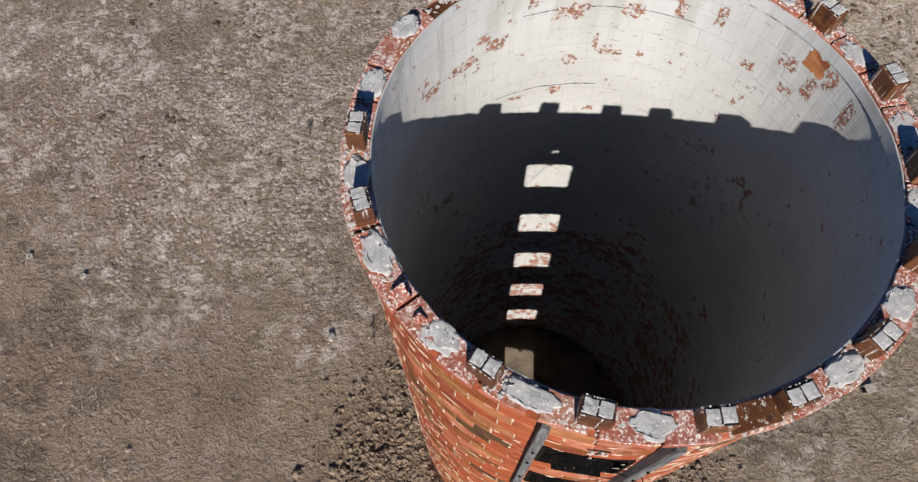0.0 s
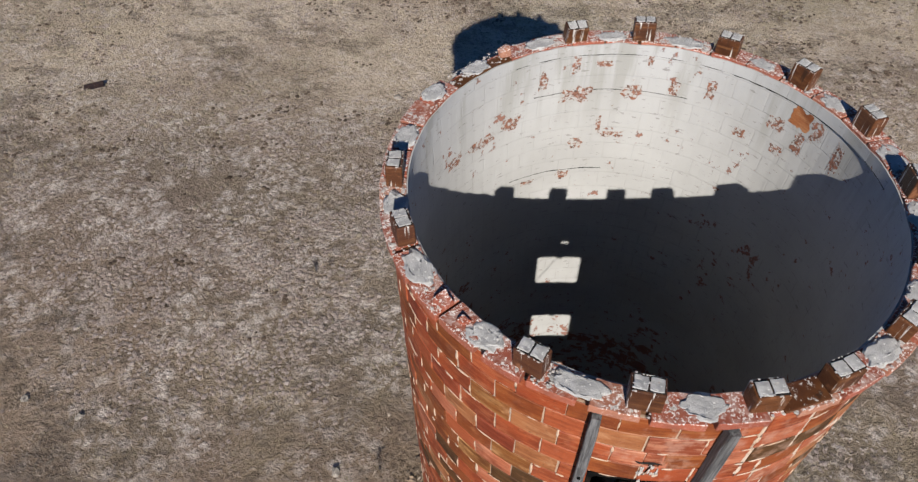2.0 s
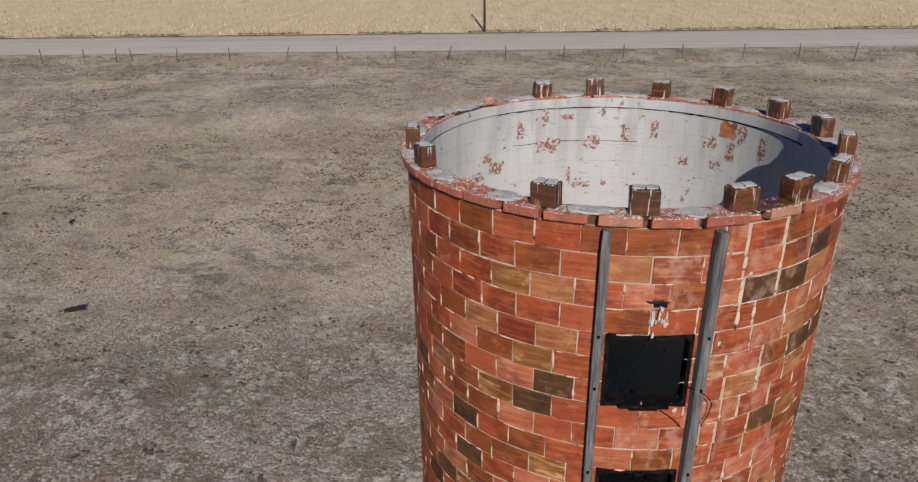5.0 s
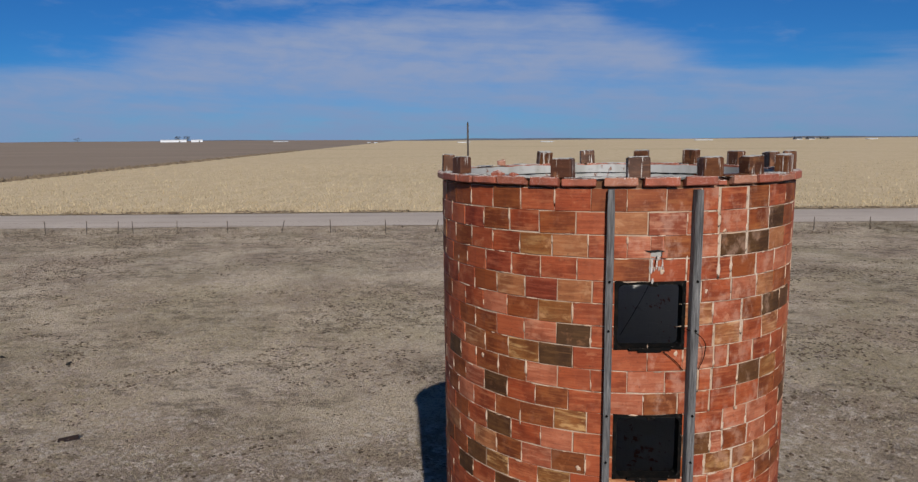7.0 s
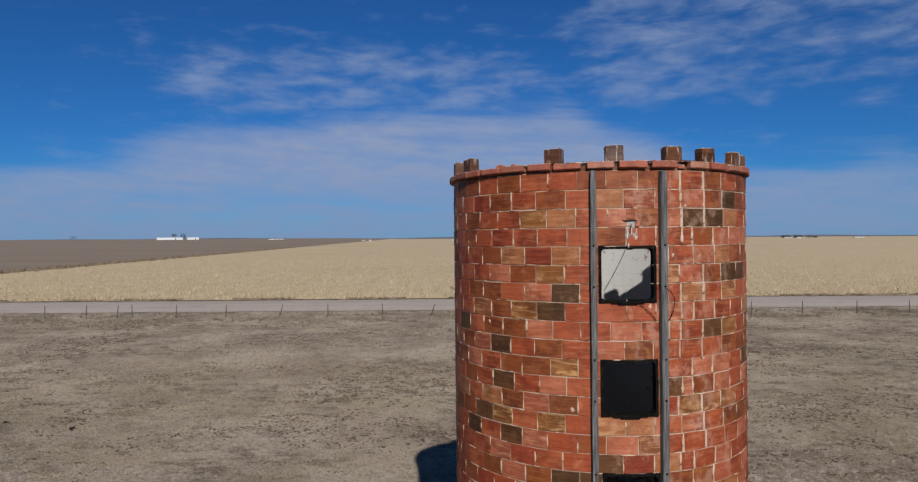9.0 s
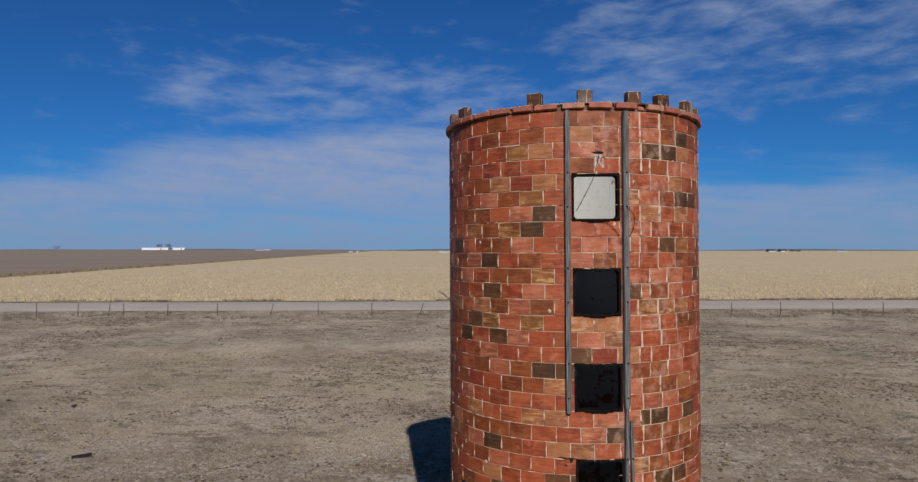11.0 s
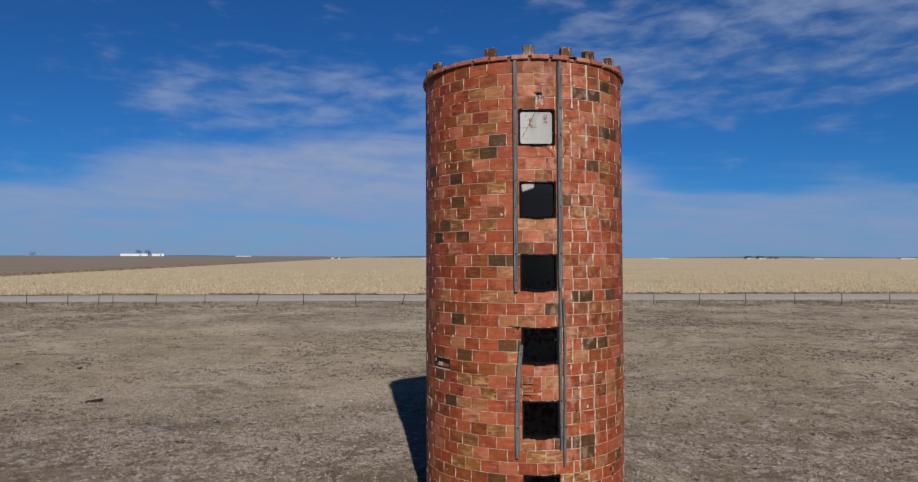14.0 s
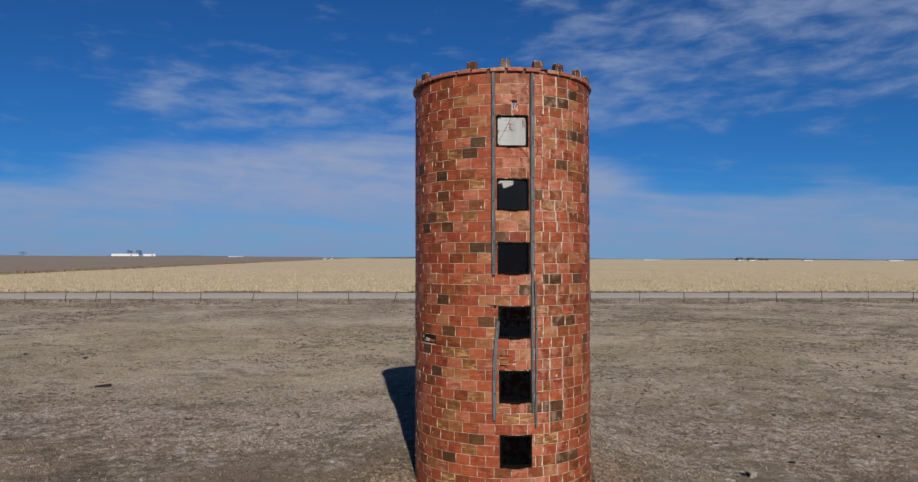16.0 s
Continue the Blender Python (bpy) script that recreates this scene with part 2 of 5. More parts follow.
def lime_material():
    m, n = material("lime_crumbs")
    p = n.object()
    fine = n.noise(p, 70.0, 5.0, 0.7)
    c = n.mix(n.step(fine, 0.35, 0.7), (0.33, 0.29, 0.265), (0.66, 0.63, 0.60))
    n.finish(c, 0.95, height=fine, distance=0.01, strength=0.9)
    return m


LIME = lime_material()


def rim_material():
    """Rim tiles: red clay spattered with lime."""
    m, n = material("rim_clay")
    r, p = n.chance(), n.position()
    base = n.ramp(r, [(0.0, (0.285, 0.069, 0.036)), (0.4, (0.325, 0.090, 0.050)), (0.7, (0.245, 0.062, 0.035)), (0.9, (0.315, 0.110, 0.064)), (1.0, (0.345, 0.165, 0.105))])
    a, b, f = n.noise(p, 7.0, 4.0), n.noise(p, 60.0, 4.0, 0.65), n.noise(p, 200.0, 3.0)
    c = n.mix(n.step(a, 0.4, 0.75, 0.0, 0.6), base, (0.15, 0.055, 0.035))
    up = n.split(n.node("ShaderNodeNewGeometry").outputs["Normal"])[2]
    spat = n.math("MULTIPLY", n.step(b, 0.53, 0.60), n.step(up, 0.2, 0.8, 0.12, 1.0))
    spat = n.math("MULTIPLY", spat, n.step(n.noise(p, 5.0, 3.0), 0.30, 0.50))
    c = n.mix(n.math("MULTIPLY", n.step(n.noise(p, 16.0, 4.0, 0.6), 0.46, 0.66, 0.0, 0.62), n.step(up, 0.2, 0.8)), c, (0.50, 0.37, 0.32))
    c = n.mix(spat, c, (0.74, 0.69, 0.65))
    n.finish(c, 0.7, height=n.math("ADD", b, n.math("MULTIPLY", f, 0.4)), distance=0.008, strength=0.6)
    return m


RIM_CLAY = rim_material()


def plaster_material():
    """Thin cement wash over the inner tiles: joints show through, and it has flaked off in spots."""
    m, n = material("plaster")
    x, y, z = n.split(n.object())
    ang = n.math("MULTIPLY", n.math("ARCTAN2", y, x), R_IN)
    p = n.join(ang, z, 0.0)
    q = n.object()
    b = n.node("ShaderNodeTexBrick")
    n.put(b.inputs["Vector"], n.vmath("ADD", p, n.scaled(n.join(n.noise(q, 5.0), n.noise(q, 6.0), 0.0), 0.02, 0.02, 0.0)))
    n.put(b.inputs["Scale"], 1.0)
    n.put(b.inputs["Brick Width"], 0.3056)
    n.put(b.inputs["Row Height"], COURSE)
    n.put(b.inputs["Mortar Size"], 0.006)
    n.put(b.inputs["Mortar Smooth"], 0.4)
    b.offset = 0.5
    n.put(b.inputs["Color1"], (0.0, 0.0, 0.0))
    n.put(b.inputs["Color2"], (1.0, 1.0, 1.0))
    joint, cell = b.outputs["Fac"], b.outputs["Color"]
    big, mid, fine = n.noise(q, 1.1, 4.0), n.noise(q, 9.0, 5.0, 0.65), n.noise(q, 80.0, 4.0, 0.7)
    run = n.noise(n.scaled(p, 5.0, 0.55, 1.0), 1.0, 4.0, 0.6)
    c = n.mix(n.step(big, 0.3, 0.7), (0.345, 0.341, 0.334), (0.405, 0.401, 0.396))
    c = n.mix(n.math("MULTIPLY", n.step(run, 0.48, 0.66, 0.0, 0.7), n.step(z, 7.3, 8.3)), c, (0.27, 0.265, 0.24))
    c = n.mix(n.math("MULTIPLY", joint, n.math("MULTIPLY", n.step(mid, 0.40, 0.64), n.step(z, 7.5, 6.3, 0.16, 0.5))), c, (0.24, 0.225, 0.21))
    scuff = n.noise(n.scaled(p, 5.0, 16.0, 1.0), 1.6, 5.0, 0.7)
    c = n.mix(n.step(scuff, 0.60, 0.66, 0.0, 0.65), c, (0.17, 0.155, 0.145))
    flaked = n.math("ADD", n.math("MULTIPLY", mid, 0.62), n.math("ADD", n.math("MULTIPLY", n.split(cell)[0], 0.10), n.math("MULTIPLY", big, 0.22)))
    flaked = n.math("ADD", flaked, n.math("MULTIPLY", fine, 0.06))
    flaked = n.math("ADD", flaked, n.step(z, 5.1, 2.9, 0.0, 0.11))
    bare = n.step(flaked, 0.605, 0.625)
    clay = n.mix(n.step(fine, 0.35, 0.65), (0.32, 0.10, 0.05), (0.13, 0.07, 0.055))
    c = n.mix(n.math("MULTIPLY", bare, 0.85), c, clay)
    c = n.mix(n.step(fine, 0.5, 0.85, 0.0, 0.25), c, (0.32, 0.30, 0.28))
    h = n.math("SUBTRACT", n.math("ADD", mid, n.math("MULTIPLY", fine, 0.2)), n.math("ADD", n.math("MULTIPLY", joint, 0.45), bare))
    n.finish(c, 0.9, height=h, distance=0.006, strength=0.7, spec=0.2)
    return m


PLASTER = plaster_material()


def bare_material():
    m, n = material("bare_clay")
    q, r = n.object(), n.chance()
    mid, fine = n.noise(q, 26.0, 5.0, 0.65, w=n.math("MULTIPLY", r, 30.0)), n.noise(q, 110.0, 4.0, 0.7)
    c = n.mix(n.step(mid, 0.35, 0.6), (0.085, 0.048, 0.038), (0.25, 0.105, 0.066))
    c = n.mix(n.step(n.noise(q, 30.0, 5.0, 0.7, w=r), 0.48, 0.54), c, (0.37, 0.36, 0.345))
    n.finish(c, 0.85, height=n.math("ADD", mid, fine), distance=0.006, strength=0.8)
    return m


BARE = bare_material()


def wood_material():
    """Timber gone silver-grey in the weather."""
    m, n = material("weathered_wood")
    q, r = n.object(), n.chance()
    long = n.noise(n.scaled(q, 30.0, 30.0, 1.6), 2.2, 5.0, 0.65, w=n.math("MULTIPLY", r, 20.0), distort=0.2)
    fine = n.noise(n.scaled(q, 120.0, 120.0, 5.0), 2.0, 3.0, 0.6)
    c = n.ramp(long, [(0.25, (0.018, 0.017, 0.017)), (0.45, (0.072, 0.07, 0.071)), (0.62, (0.155, 0.152, 0.154)), (0.8, (0.27, 0.26, 0.255))])
    c = n.mix(n.step(fine, 0.55, 0.75, 0.0, 0.5), c, (0.05, 0.045, 0.045))
    n.finish(c, 0.85, height=n.math("ADD", long, n.math("MULTIPLY", fine, 0.5)), distance=0.008, strength=0.9)
    return m


WOOD = wood_material()


def iron_material(name, tone, rust, metal=0.4):
    m, n = material(name)
    q = n.object()
    mid, fine = n.noise(q, 14.0, 5.0), n.noise(q, 90.0, 4.0)
    c = n.mix(n.step(mid, 0.45, 0.7), tone, rust)
    c = n.mix(n.step(n.noise(q, 40.0, 4.0), 0.67, 0.72, 0.0, 0.3), c, (0.30, 0.28, 0.26))
    n.finish(c, n.step(mid, 0.3, 0.7, 0.72, 0.95), metal, height=fine, distance=0.004, spec=0.06)
    return m


IRON = iron_material("black_iron", (0.004, 0.004, 0.004), (0.014, 0.010, 0.008), 0.0)
RUST = iron_material("rusty_sheet", (0.030, 0.022, 0.024), (0.060, 0.036, 0.030))


def pasture_material():
    """Dry winter grass over pale earth: tufts, patches, bare ground and dark weeds."""
    m, n = material("dry_pasture")
    x, y, z = n.split(n.position())
    flat = n.join(x, y, 0.0)
    warp = n.vmath("ADD", flat, n.scaled(n.join(n.noise(flat, 0.6), n.noise(flat, 0.7, 3.0, 0.5, w=3.0), 0.0), 1.6, 1.6, 0.0))
    field = n.noise(warp, 0.07, 4.0, 0.6)
    patch = n.noise(warp, 0.33, 5.0, 0.62)
    clump = n.noise(flat, 2.4, 5.0, 0.62, distort=0.6)
    crumb = n.noise(flat, 9.0, 4.0, 0.65, distort=0.4)
    fine = n.noise(flat, 30.0, 4.0, 0.7)
    blade = n.noise(flat, 95.0, 3.0, 0.7)
    c = n.ramp(n.math("ADD", n.math("MULTIPLY", patch, 0.6), n.math("MULTIPLY", field, 0.4)), [(0.36, (0.175, 0.116, 0.083)), (0.46, (0.222, 0.153, 0.109)), (0.55, (0.265, 0.191, 0.137)), (0.66, (0.325, 0.245, 0.180))])
    # farther out: beige, olive and mauve stretches
    wide = n.noise(warp, 0.19, 5.0, 0.62, w=21.0)
    beyond = n.ramp(wide, [(0.37, (0.335, 0.262, 0.206)), (0.45, (0.495, 0.400, 0.309)), (0.53, (0.66, 0.547, 0.421)), (0.63, (0.745, 0.630, 0.492))])
    c = n.mix(n.step(y, 7.0, 17.0, 0.0, 0.9), c, beyond)
    green = n.math("MULTIPLY", n.step(n.noise(flat, 0.16, 4.0, 0.55, w=5.0), 0.47, 0.60, 0.0, 0.65), n.step(x, -10.0, 22.0, 0.65, 1.0))
    c = n.mix(green, c, (0.30, 0.265, 0.165))
    # a belt of pale rounded tufts behind the silo, in clusters, sparse elsewhere
    grey = n.noise(warp, 0.16, 4.0, 0.55, w=9.0)
    belt = n.math("ADD", y, n.math("MULTIPLY", n.math("SUBTRACT", grey, 0.5), 20.0))
    belt = n.math("MULTIPLY", n.step(belt, 3.2, 7.0), n.step(belt, 20.0, 11.0, 0.3, 1.0))
    c = n.mix(n.math("MULTIPLY", n.step(y, 5.0, 1.5), 0.5), c, (0.19, 0.134, 0.095))
    c = n.mix(n.math("MULTIPLY", belt, 0.6), c, (0.215, 0.163, 0.133))
    knot = n.math("ADD", n.math("MULTIPLY", crumb, 0.65), n.math("MULTIPLY", clump, 0.35))
    flock = n.step(n.noise(flat, 0.7, 4.0, 0.6, w=30.0), 0.38, 0.56)
    jitter = n.vmath("ADD", flat, n.scaled(n.join(n.noise(flat, 9.0, 4.0, 0.6), n.noise(flat, 9.5, 4.0, 0.6, w=2.0), 0.0), 0.30, 0.30, 0.0))
    head = n.voronoi(jitter, 3.4)
    own = n.split(n.voronoi(jitter, 3.4, out="Color"))[0]
    tuft = n.step(head, n.step(own, 0.0, 1.0, 0.42, 0.85), 0.18)
    tuft = n.math("MAXIMUM", tuft, n.step(knot, 0.53, 0.57, 0.0, 0.8))
    pale = n.math("MULTIPLY", tuft, n.math("ADD", n.math("MULTIPLY", n.math("MULTIPLY", flock, belt), 1.0), n.math("MULTIPLY", flock, 0.20)))
    pale = n.math("MULTIPLY", pale, n.step(fine, 0.30, 0.56, 0.5, 1.0))
    c = n.mix(pale, c, (0.62, 0.54, 0.49))
    gaps = n.math("MULTIPLY", n.step(knot, 0.485, 0.41), n.step(fine, 0.34, 0.58, 0.35, 0.95))
    c = n.mix(n.math("MULTIPLY", gaps, n.step(belt, 0.0, 1.0, 0.6, 0.9)), c, (0.10, 0.076, 0.058))
    c = n.mix(n.step(blade, 0.40, 0.66, 0.0, 0.30), c, (0.50, 0.41, 0.305))
    c = n.mix(n.step(fine, 0.48, 0.34, 0.0, 0.55), c, (0.11, 0.084, 0.06))
    c = n.mix(n.step(n.noise(n.scaled(flat, 0.6, 1.0, 1.0), 4.5, 5.0, 0.7, w=8.0), 0.58, 0.66, 0.0, 0.6), c, (0.13, 0.10, 0.075))
    weedy = n.math("MULTIPLY", n.step(n.noise(n.scaled(flat, 0.7, 1.2, 1.0), 0.9, 6.0, 0.74, w=4.0), 0.50, 0.58), n.step(n.noise(warp, 0.12, 4.0, 0.55, w=14.0), 0.445, 0.53))
    weedy = n.math("MULTIPLY", weedy, n.step(crumb, 0.40, 0.58, 0.25, 1.0))
    c = n.mix(n.math("MULTIPLY", weedy, n.step(fine, 0.3, 0.6, 0.35, 0.9)), c, (0.09, 0.071, 0.055))
    # dug earth round the foot of the silo
    away = n.math("SQRT", n.math("ADD", n.math("POWER", n.math("SUBTRACT", x, CX), 2.0), n.math("POWER", n.math("SUBTRACT", y, CY - 0.6), 2.0)))
    dug = n.step(n.math("ADD", away, n.math("MULTIPLY", clump, 1.8)), 5.0, 3.6)
    soil = n.ramp(n.math("ADD", n.math("MULTIPLY", crumb, 0.6), n.math("MULTIPLY", fine, 0.4)), [(0.38, (0.045, 0.034, 0.025)), (0.48, (0.18, 0.132, 0.093)), (0.60, (0.32, 0.248, 0.182))])
    c = n.mix(n.math("MULTIPLY", dug, 0.85), c, soil)
    h = n.math("ADD", n.math("MULTIPLY", clump, 0.9), n.math("ADD", n.math("MULTIPLY", fine, 0.45), n.math("MULTIPLY", crumb, 1.0)))
    h = n.math("ADD", h, n.math("MULTIPLY", blade, 0.15))
    n.finish(c, 0.95, height=h, distance=0.12, strength=0.9, spec=0.1)
    return m


PASTURE = pasture_material()


def grass_material(name, low, high):
    m, n = material(name)
    r = n.chance()
    c = n.ramp(r, [(0.0, low), (0.6, high), (1.0, tuple(0.6 * v for v in low))])
    c = n.mix(n.step(n.noise(n.position(), 0.8, 3.0), 0.35, 0.65, 0.0, 0.5), c, tuple(0.8 * v for v in high))
    n.finish(c, 0.9, spec=0.1)
    return m


STRAW = grass_material("straw", (0.26, 0.200, 0.152), (0.43, 0.360, 0.295))
OLIVE = grass_material("olive_grass", (0.25, 0.208, 0.130), (0.345, 0.296, 0.198))
WEED = grass_material("dry_weed", (0.075, 0.058, 0.045), (0.20, 0.155, 0.11))
STALK = grass_material("stubble_stalks", (0.29, 0.220, 0.128), (0.48, 0.395, 0.268))


def cushion_material():
    m, n = material("pale_cushion")
    r, q = n.chance(), n.position()
    fine, mid = n.noise(q, 70.0, 4.0, 0.75), n.noise(q, 18.0, 3.0)
    c = n.ramp(r, [(0.0, (0.255, 0.200, 0.172)), (0.5, (0.36, 0.295, 0.260)), (1.0, (0.45, 0.382, 0.342))])
    c = n.mix(n.step(fine, 0.54, 0.36, 0.0, 0.8), c, (0.17, 0.135, 0.11))
    n.finish(c, 0.95, height=n.math("ADD", fine, mid), distance=0.03, strength=0.9, spec=0.1)
    return m


CUSHION = cushion_material()
MAT_GRASS = grass_material("beige_mat", (0.19, 0.155, 0.118), (0.30, 0.252, 0.192))
DARK_MAT = grass_material("dark_mat", (0.054, 0.040, 0.030), (0.132, 0.096, 0.072))


def stubble_material():
    m, n = material("stubble_field")
    x, y, z = n.split(n.position())
    p = n.join(x, y, 0.0)
    rows = n.noise(n.scaled(p, 1.1, 0.05, 1.0), 1.3, 3.0, 0.6)
    mid, fine, wide = n.noise(n.scaled(p, 1.0, 0.35, 1.0), 0.35, 5.0, 0.65), n.noise(p, 3.0, 4.0, 0.7), n.noise(n.scaled(p, 0.4, 1.0, 1.0), 0.012, 3.0)
    c = n.ramp(n.math("ADD", n.math("MULTIPLY", mid, 0.55), n.math("MULTIPLY", rows, 0.45)), [(0.3, (0.45, 0.352, 0.222)), (0.5, (0.565, 0.452, 0.302)), (0.7, (0.655, 0.538, 0.378))])
    c = n.mix(n.step(wide, 0.5, 0.75, 0.0, 0.55), c, (0.38, 0.31, 0.19))
    c = n.mix(n.step(fine, 0.5, 0.75, 0.0, 0.25), c, (0.28, 0.21, 0.12))
    n.finish(c, 0.95, height=n.math("ADD", mid, fine), distance=0.2, strength=0.5, spec=0.1)
    return m


STUBBLE = stubble_material()


def plough_material():
    m, n = material("ploughed_field")
    x, y, z = n.split(n.position())
    p = n.join(x, y, 0.0)
    band, mid = n.noise(n.scaled(p, 0.25, 1.0, 1.0), 0.02, 4.0, 0.6), n.noise(p, 0.5, 5.0, 0.7)
    c = n.ramp(n.math("ADD", n.math("MULTIPLY", band, 0.6), n.math("MULTIPLY", mid, 0.4)), [(0.3, (0.21, 0.165, 0.132)), (0.5, (0.26, 0.207, 0.168)), (0.7, (0.31, 0.25, 0.205))])
    n.finish(c, 0.95, height=mid, distance=0.2, strength=0.5, spec=0.1)
    return m


PLOUGH = plough_material()


def gravel_material():
    m, n = material("gravel_road")
    x, y, z = n.split(n.position())
    p = n.join(x, y, 0.0)
    ruts, fine, wide = n.noise(n.scaled(p, 0.02, 1.0, 1.0), 1.1, 3.0, 0.6), n.noise(p, 14.0, 4.0, 0.7), n.noise(p, 0.15, 4.0)
    c = n.ramp(n.math("ADD", n.math("MULTIPLY", ruts, 0.6), n.math("MULTIPLY", wide, 0.4)), [(0.3, (0.36, 0.305, 0.27)), (0.5, (0.45, 0.39, 0.355)), (0.7, (0.50, 0.44, 0.40))])
    c = n.mix(n.step(fine, 0.4, 0.8, 0.0, 0.3), c, (0.18, 0.15, 0.13))
    n.finish(c, 0.95, height=fine, distance=0.03, spec=0.1)
    return m


GRAVEL = gravel_material()


def plain_material(name, color, rough=0.8, vary=0.25, scale=4.0, metal=0.0):
    m, n = material(name)
    q = n.object()
    k = n.noise(q, scale, 5.0, 0.6)
    c = n.mix(n.step(k, 0.3, 0.7), tuple(v * (1 - vary) for v in color), tuple(min(1.0, v * (1 + vary)) for v in color))
    n.finish(c, rough, metal, height=n.noise(q, scale * 8, 3.0), distance=0.01)
    return m


WHITE = plain_material("white_sheeting", (0.56, 0.59, 0.63), 0.5, 0.06, 0.3)
SLATE = plain_material("dark_roofing", (0.05, 0.055, 0.07), 0.7, 0.15, 0.3)
BARK = plain_material("bark", (0.09, 0.07, 0.055))
LEAFAGE = plain_material("dark_branches", (0.035, 0.035, 0.025), 0.9, 0.4, 1.0)
POLEWOOD = plain_material("pole_timber", (0.055, 0.042, 0.034), 0.85, 0.3, 3.0)
EARTH = plain_material("silo_floor_earth", (0.13, 0.10, 0.075), 0.95, 0.45, 3.0)
STONE = plain_material("pale_stone", (0.25, 0.22, 0.19), 0.9, 0.3, 12.0)
CLOD = plain_material("dug_clod", (0.185, 0.134, 0.094), 0.95, 0.5, 9.0)
HILL = plain_material("far_hills", (0.13, 0.14, 0.17), 0.95, 0.15, 0.004)
# near-black stand-in for shade in hollows and cracks; also colours the dung
SHADE_DUNG_BLACK = plain_material("shade_dung_black", (0.010, 0.008, 0.007), 0.95, 0.3, 20.0)

# ---- building helpers ----
def mesh_of(name, verts, faces, mats, index=None, smooth=False):
    me = bpy.data.meshes.new(name)
    me.from_pydata(verts, [], faces)
    for m in mats:
        me.materials.append(m)
    if index is not None:
        me.polygons.foreach_set("material_index", index)
    if smooth:
        me.polygons.foreach_set("use_smooth", [True] * len(faces))
    me.update()
    return me


def part(name, data, parent, label="", mat=None, smooth=False):
    """Links a bmesh or a mesh as one object under a thing or a part."""
    if isinstance(data, bmesh.types.BMesh):
        me = bpy.data.meshes.new(name)
        bmesh.ops.recalc_face_normals(data, faces=data.faces)
        data.to_mesh(me)
        data.free()
        me.materials.append(mat)
        if smooth:
            me.polygons.foreach_set("use_smooth", [True] * len(me.polygons))
        data = me
    ob = new(name, data)
    ob.parent = parent
    if label:
        tagged(ob, label)
    return ob


def thing(name, label, category, group="", kind="", at=None):
    ob = new(name)
    ob.empty_display_size = 0.3
    if at is not None:
        ob.matrix_basis = at
    return tagged(ob, label, category, group, kind)


def add_box(bm, sx, sy, sz, m=Matrix(), bevel=0.0, segments=2):
    """A box with rounded edges, its middle at the origin of m."""
    got = bmesh.ops.create_cube(bm, size=1.0, matrix=m @ Matrix.Diagonal((sx, sy, sz, 1)))
    if bevel:
        edges = list({e for v in got["verts"] for e in v.link_edges})
        bmesh.ops.bevel(bm, geom=edges, offset=bevel, segments=segments, profile=0.5, affect="EDGES")


def roughen(bm, amount, scale, seed=0.0):
    for v in bm.verts:
        v.co += Vector(noise.noise_vector(v.co * scale + Vector((seed, seed * 0.7, 0)))) * amount


def round_axis(deg, r, z):
    a = radians(deg)
    return (r * math.cos(a), r * math.sin(a), z)


def place(deg, r, z, turn=0.0, lean=0.0):
    """A pose on the silo, x outwards and y along the wall."""
    return pose(0, 0, 0, 0, 0, deg) @ pose(r, 0, z, turn, lean, 0)


def ring_wall(r0, r1, angles, levels, hole):
    """A wall round the axis, with openings where hole(angle, z) says so for a cell's middle."""
    na, nz = len(angles), len(levels)
    verts = [round_axis(a, r, z) for r in (r0, r1) for z in levels for a in angles]
    at = lambda s, k, i: s * na * nz + k * na + i % na
    solid = [[not hole((angles[i] + (angles[i + 1] if i + 1 < na else angles[0] + 360)) / 2, (levels[k] + levels[k + 1]) / 2) for i in range(na)] for k in range(nz - 1)]
    faces = []
    for k in range(nz - 1):
        for i in range(na):
            if not solid[k][i]:
                continue
            j = i + 1
            faces.append((at(1, k, i), at(1, k, j), at(1, k + 1, j), at(1, k + 1, i)))
            faces.append((at(0, k, j), at(0, k, i), at(0, k + 1, i), at(0, k + 1, j)))
            if k == 0 or not solid[k - 1][i]:
                faces.append((at(0, k, i), at(0, k, j), at(1, k, j), at(1, k, i)))
            if k == nz - 2 or not solid[k + 1][i]:
                faces.append((at(1, k + 1, i), at(1, k + 1, j), at(0, k + 1, j), at(0, k + 1, i)))
            if not solid[k][i - 1]:
                faces.append((at(1, k, i), at(1, k + 1, i), at(0, k + 1, i), at(0, k, i)))
            if not solid[k][j % na]:
                faces.append((at(0, k, j), at(0, k + 1, j), at(1, k + 1, j), at(1, k, j)))
    return verts, faces


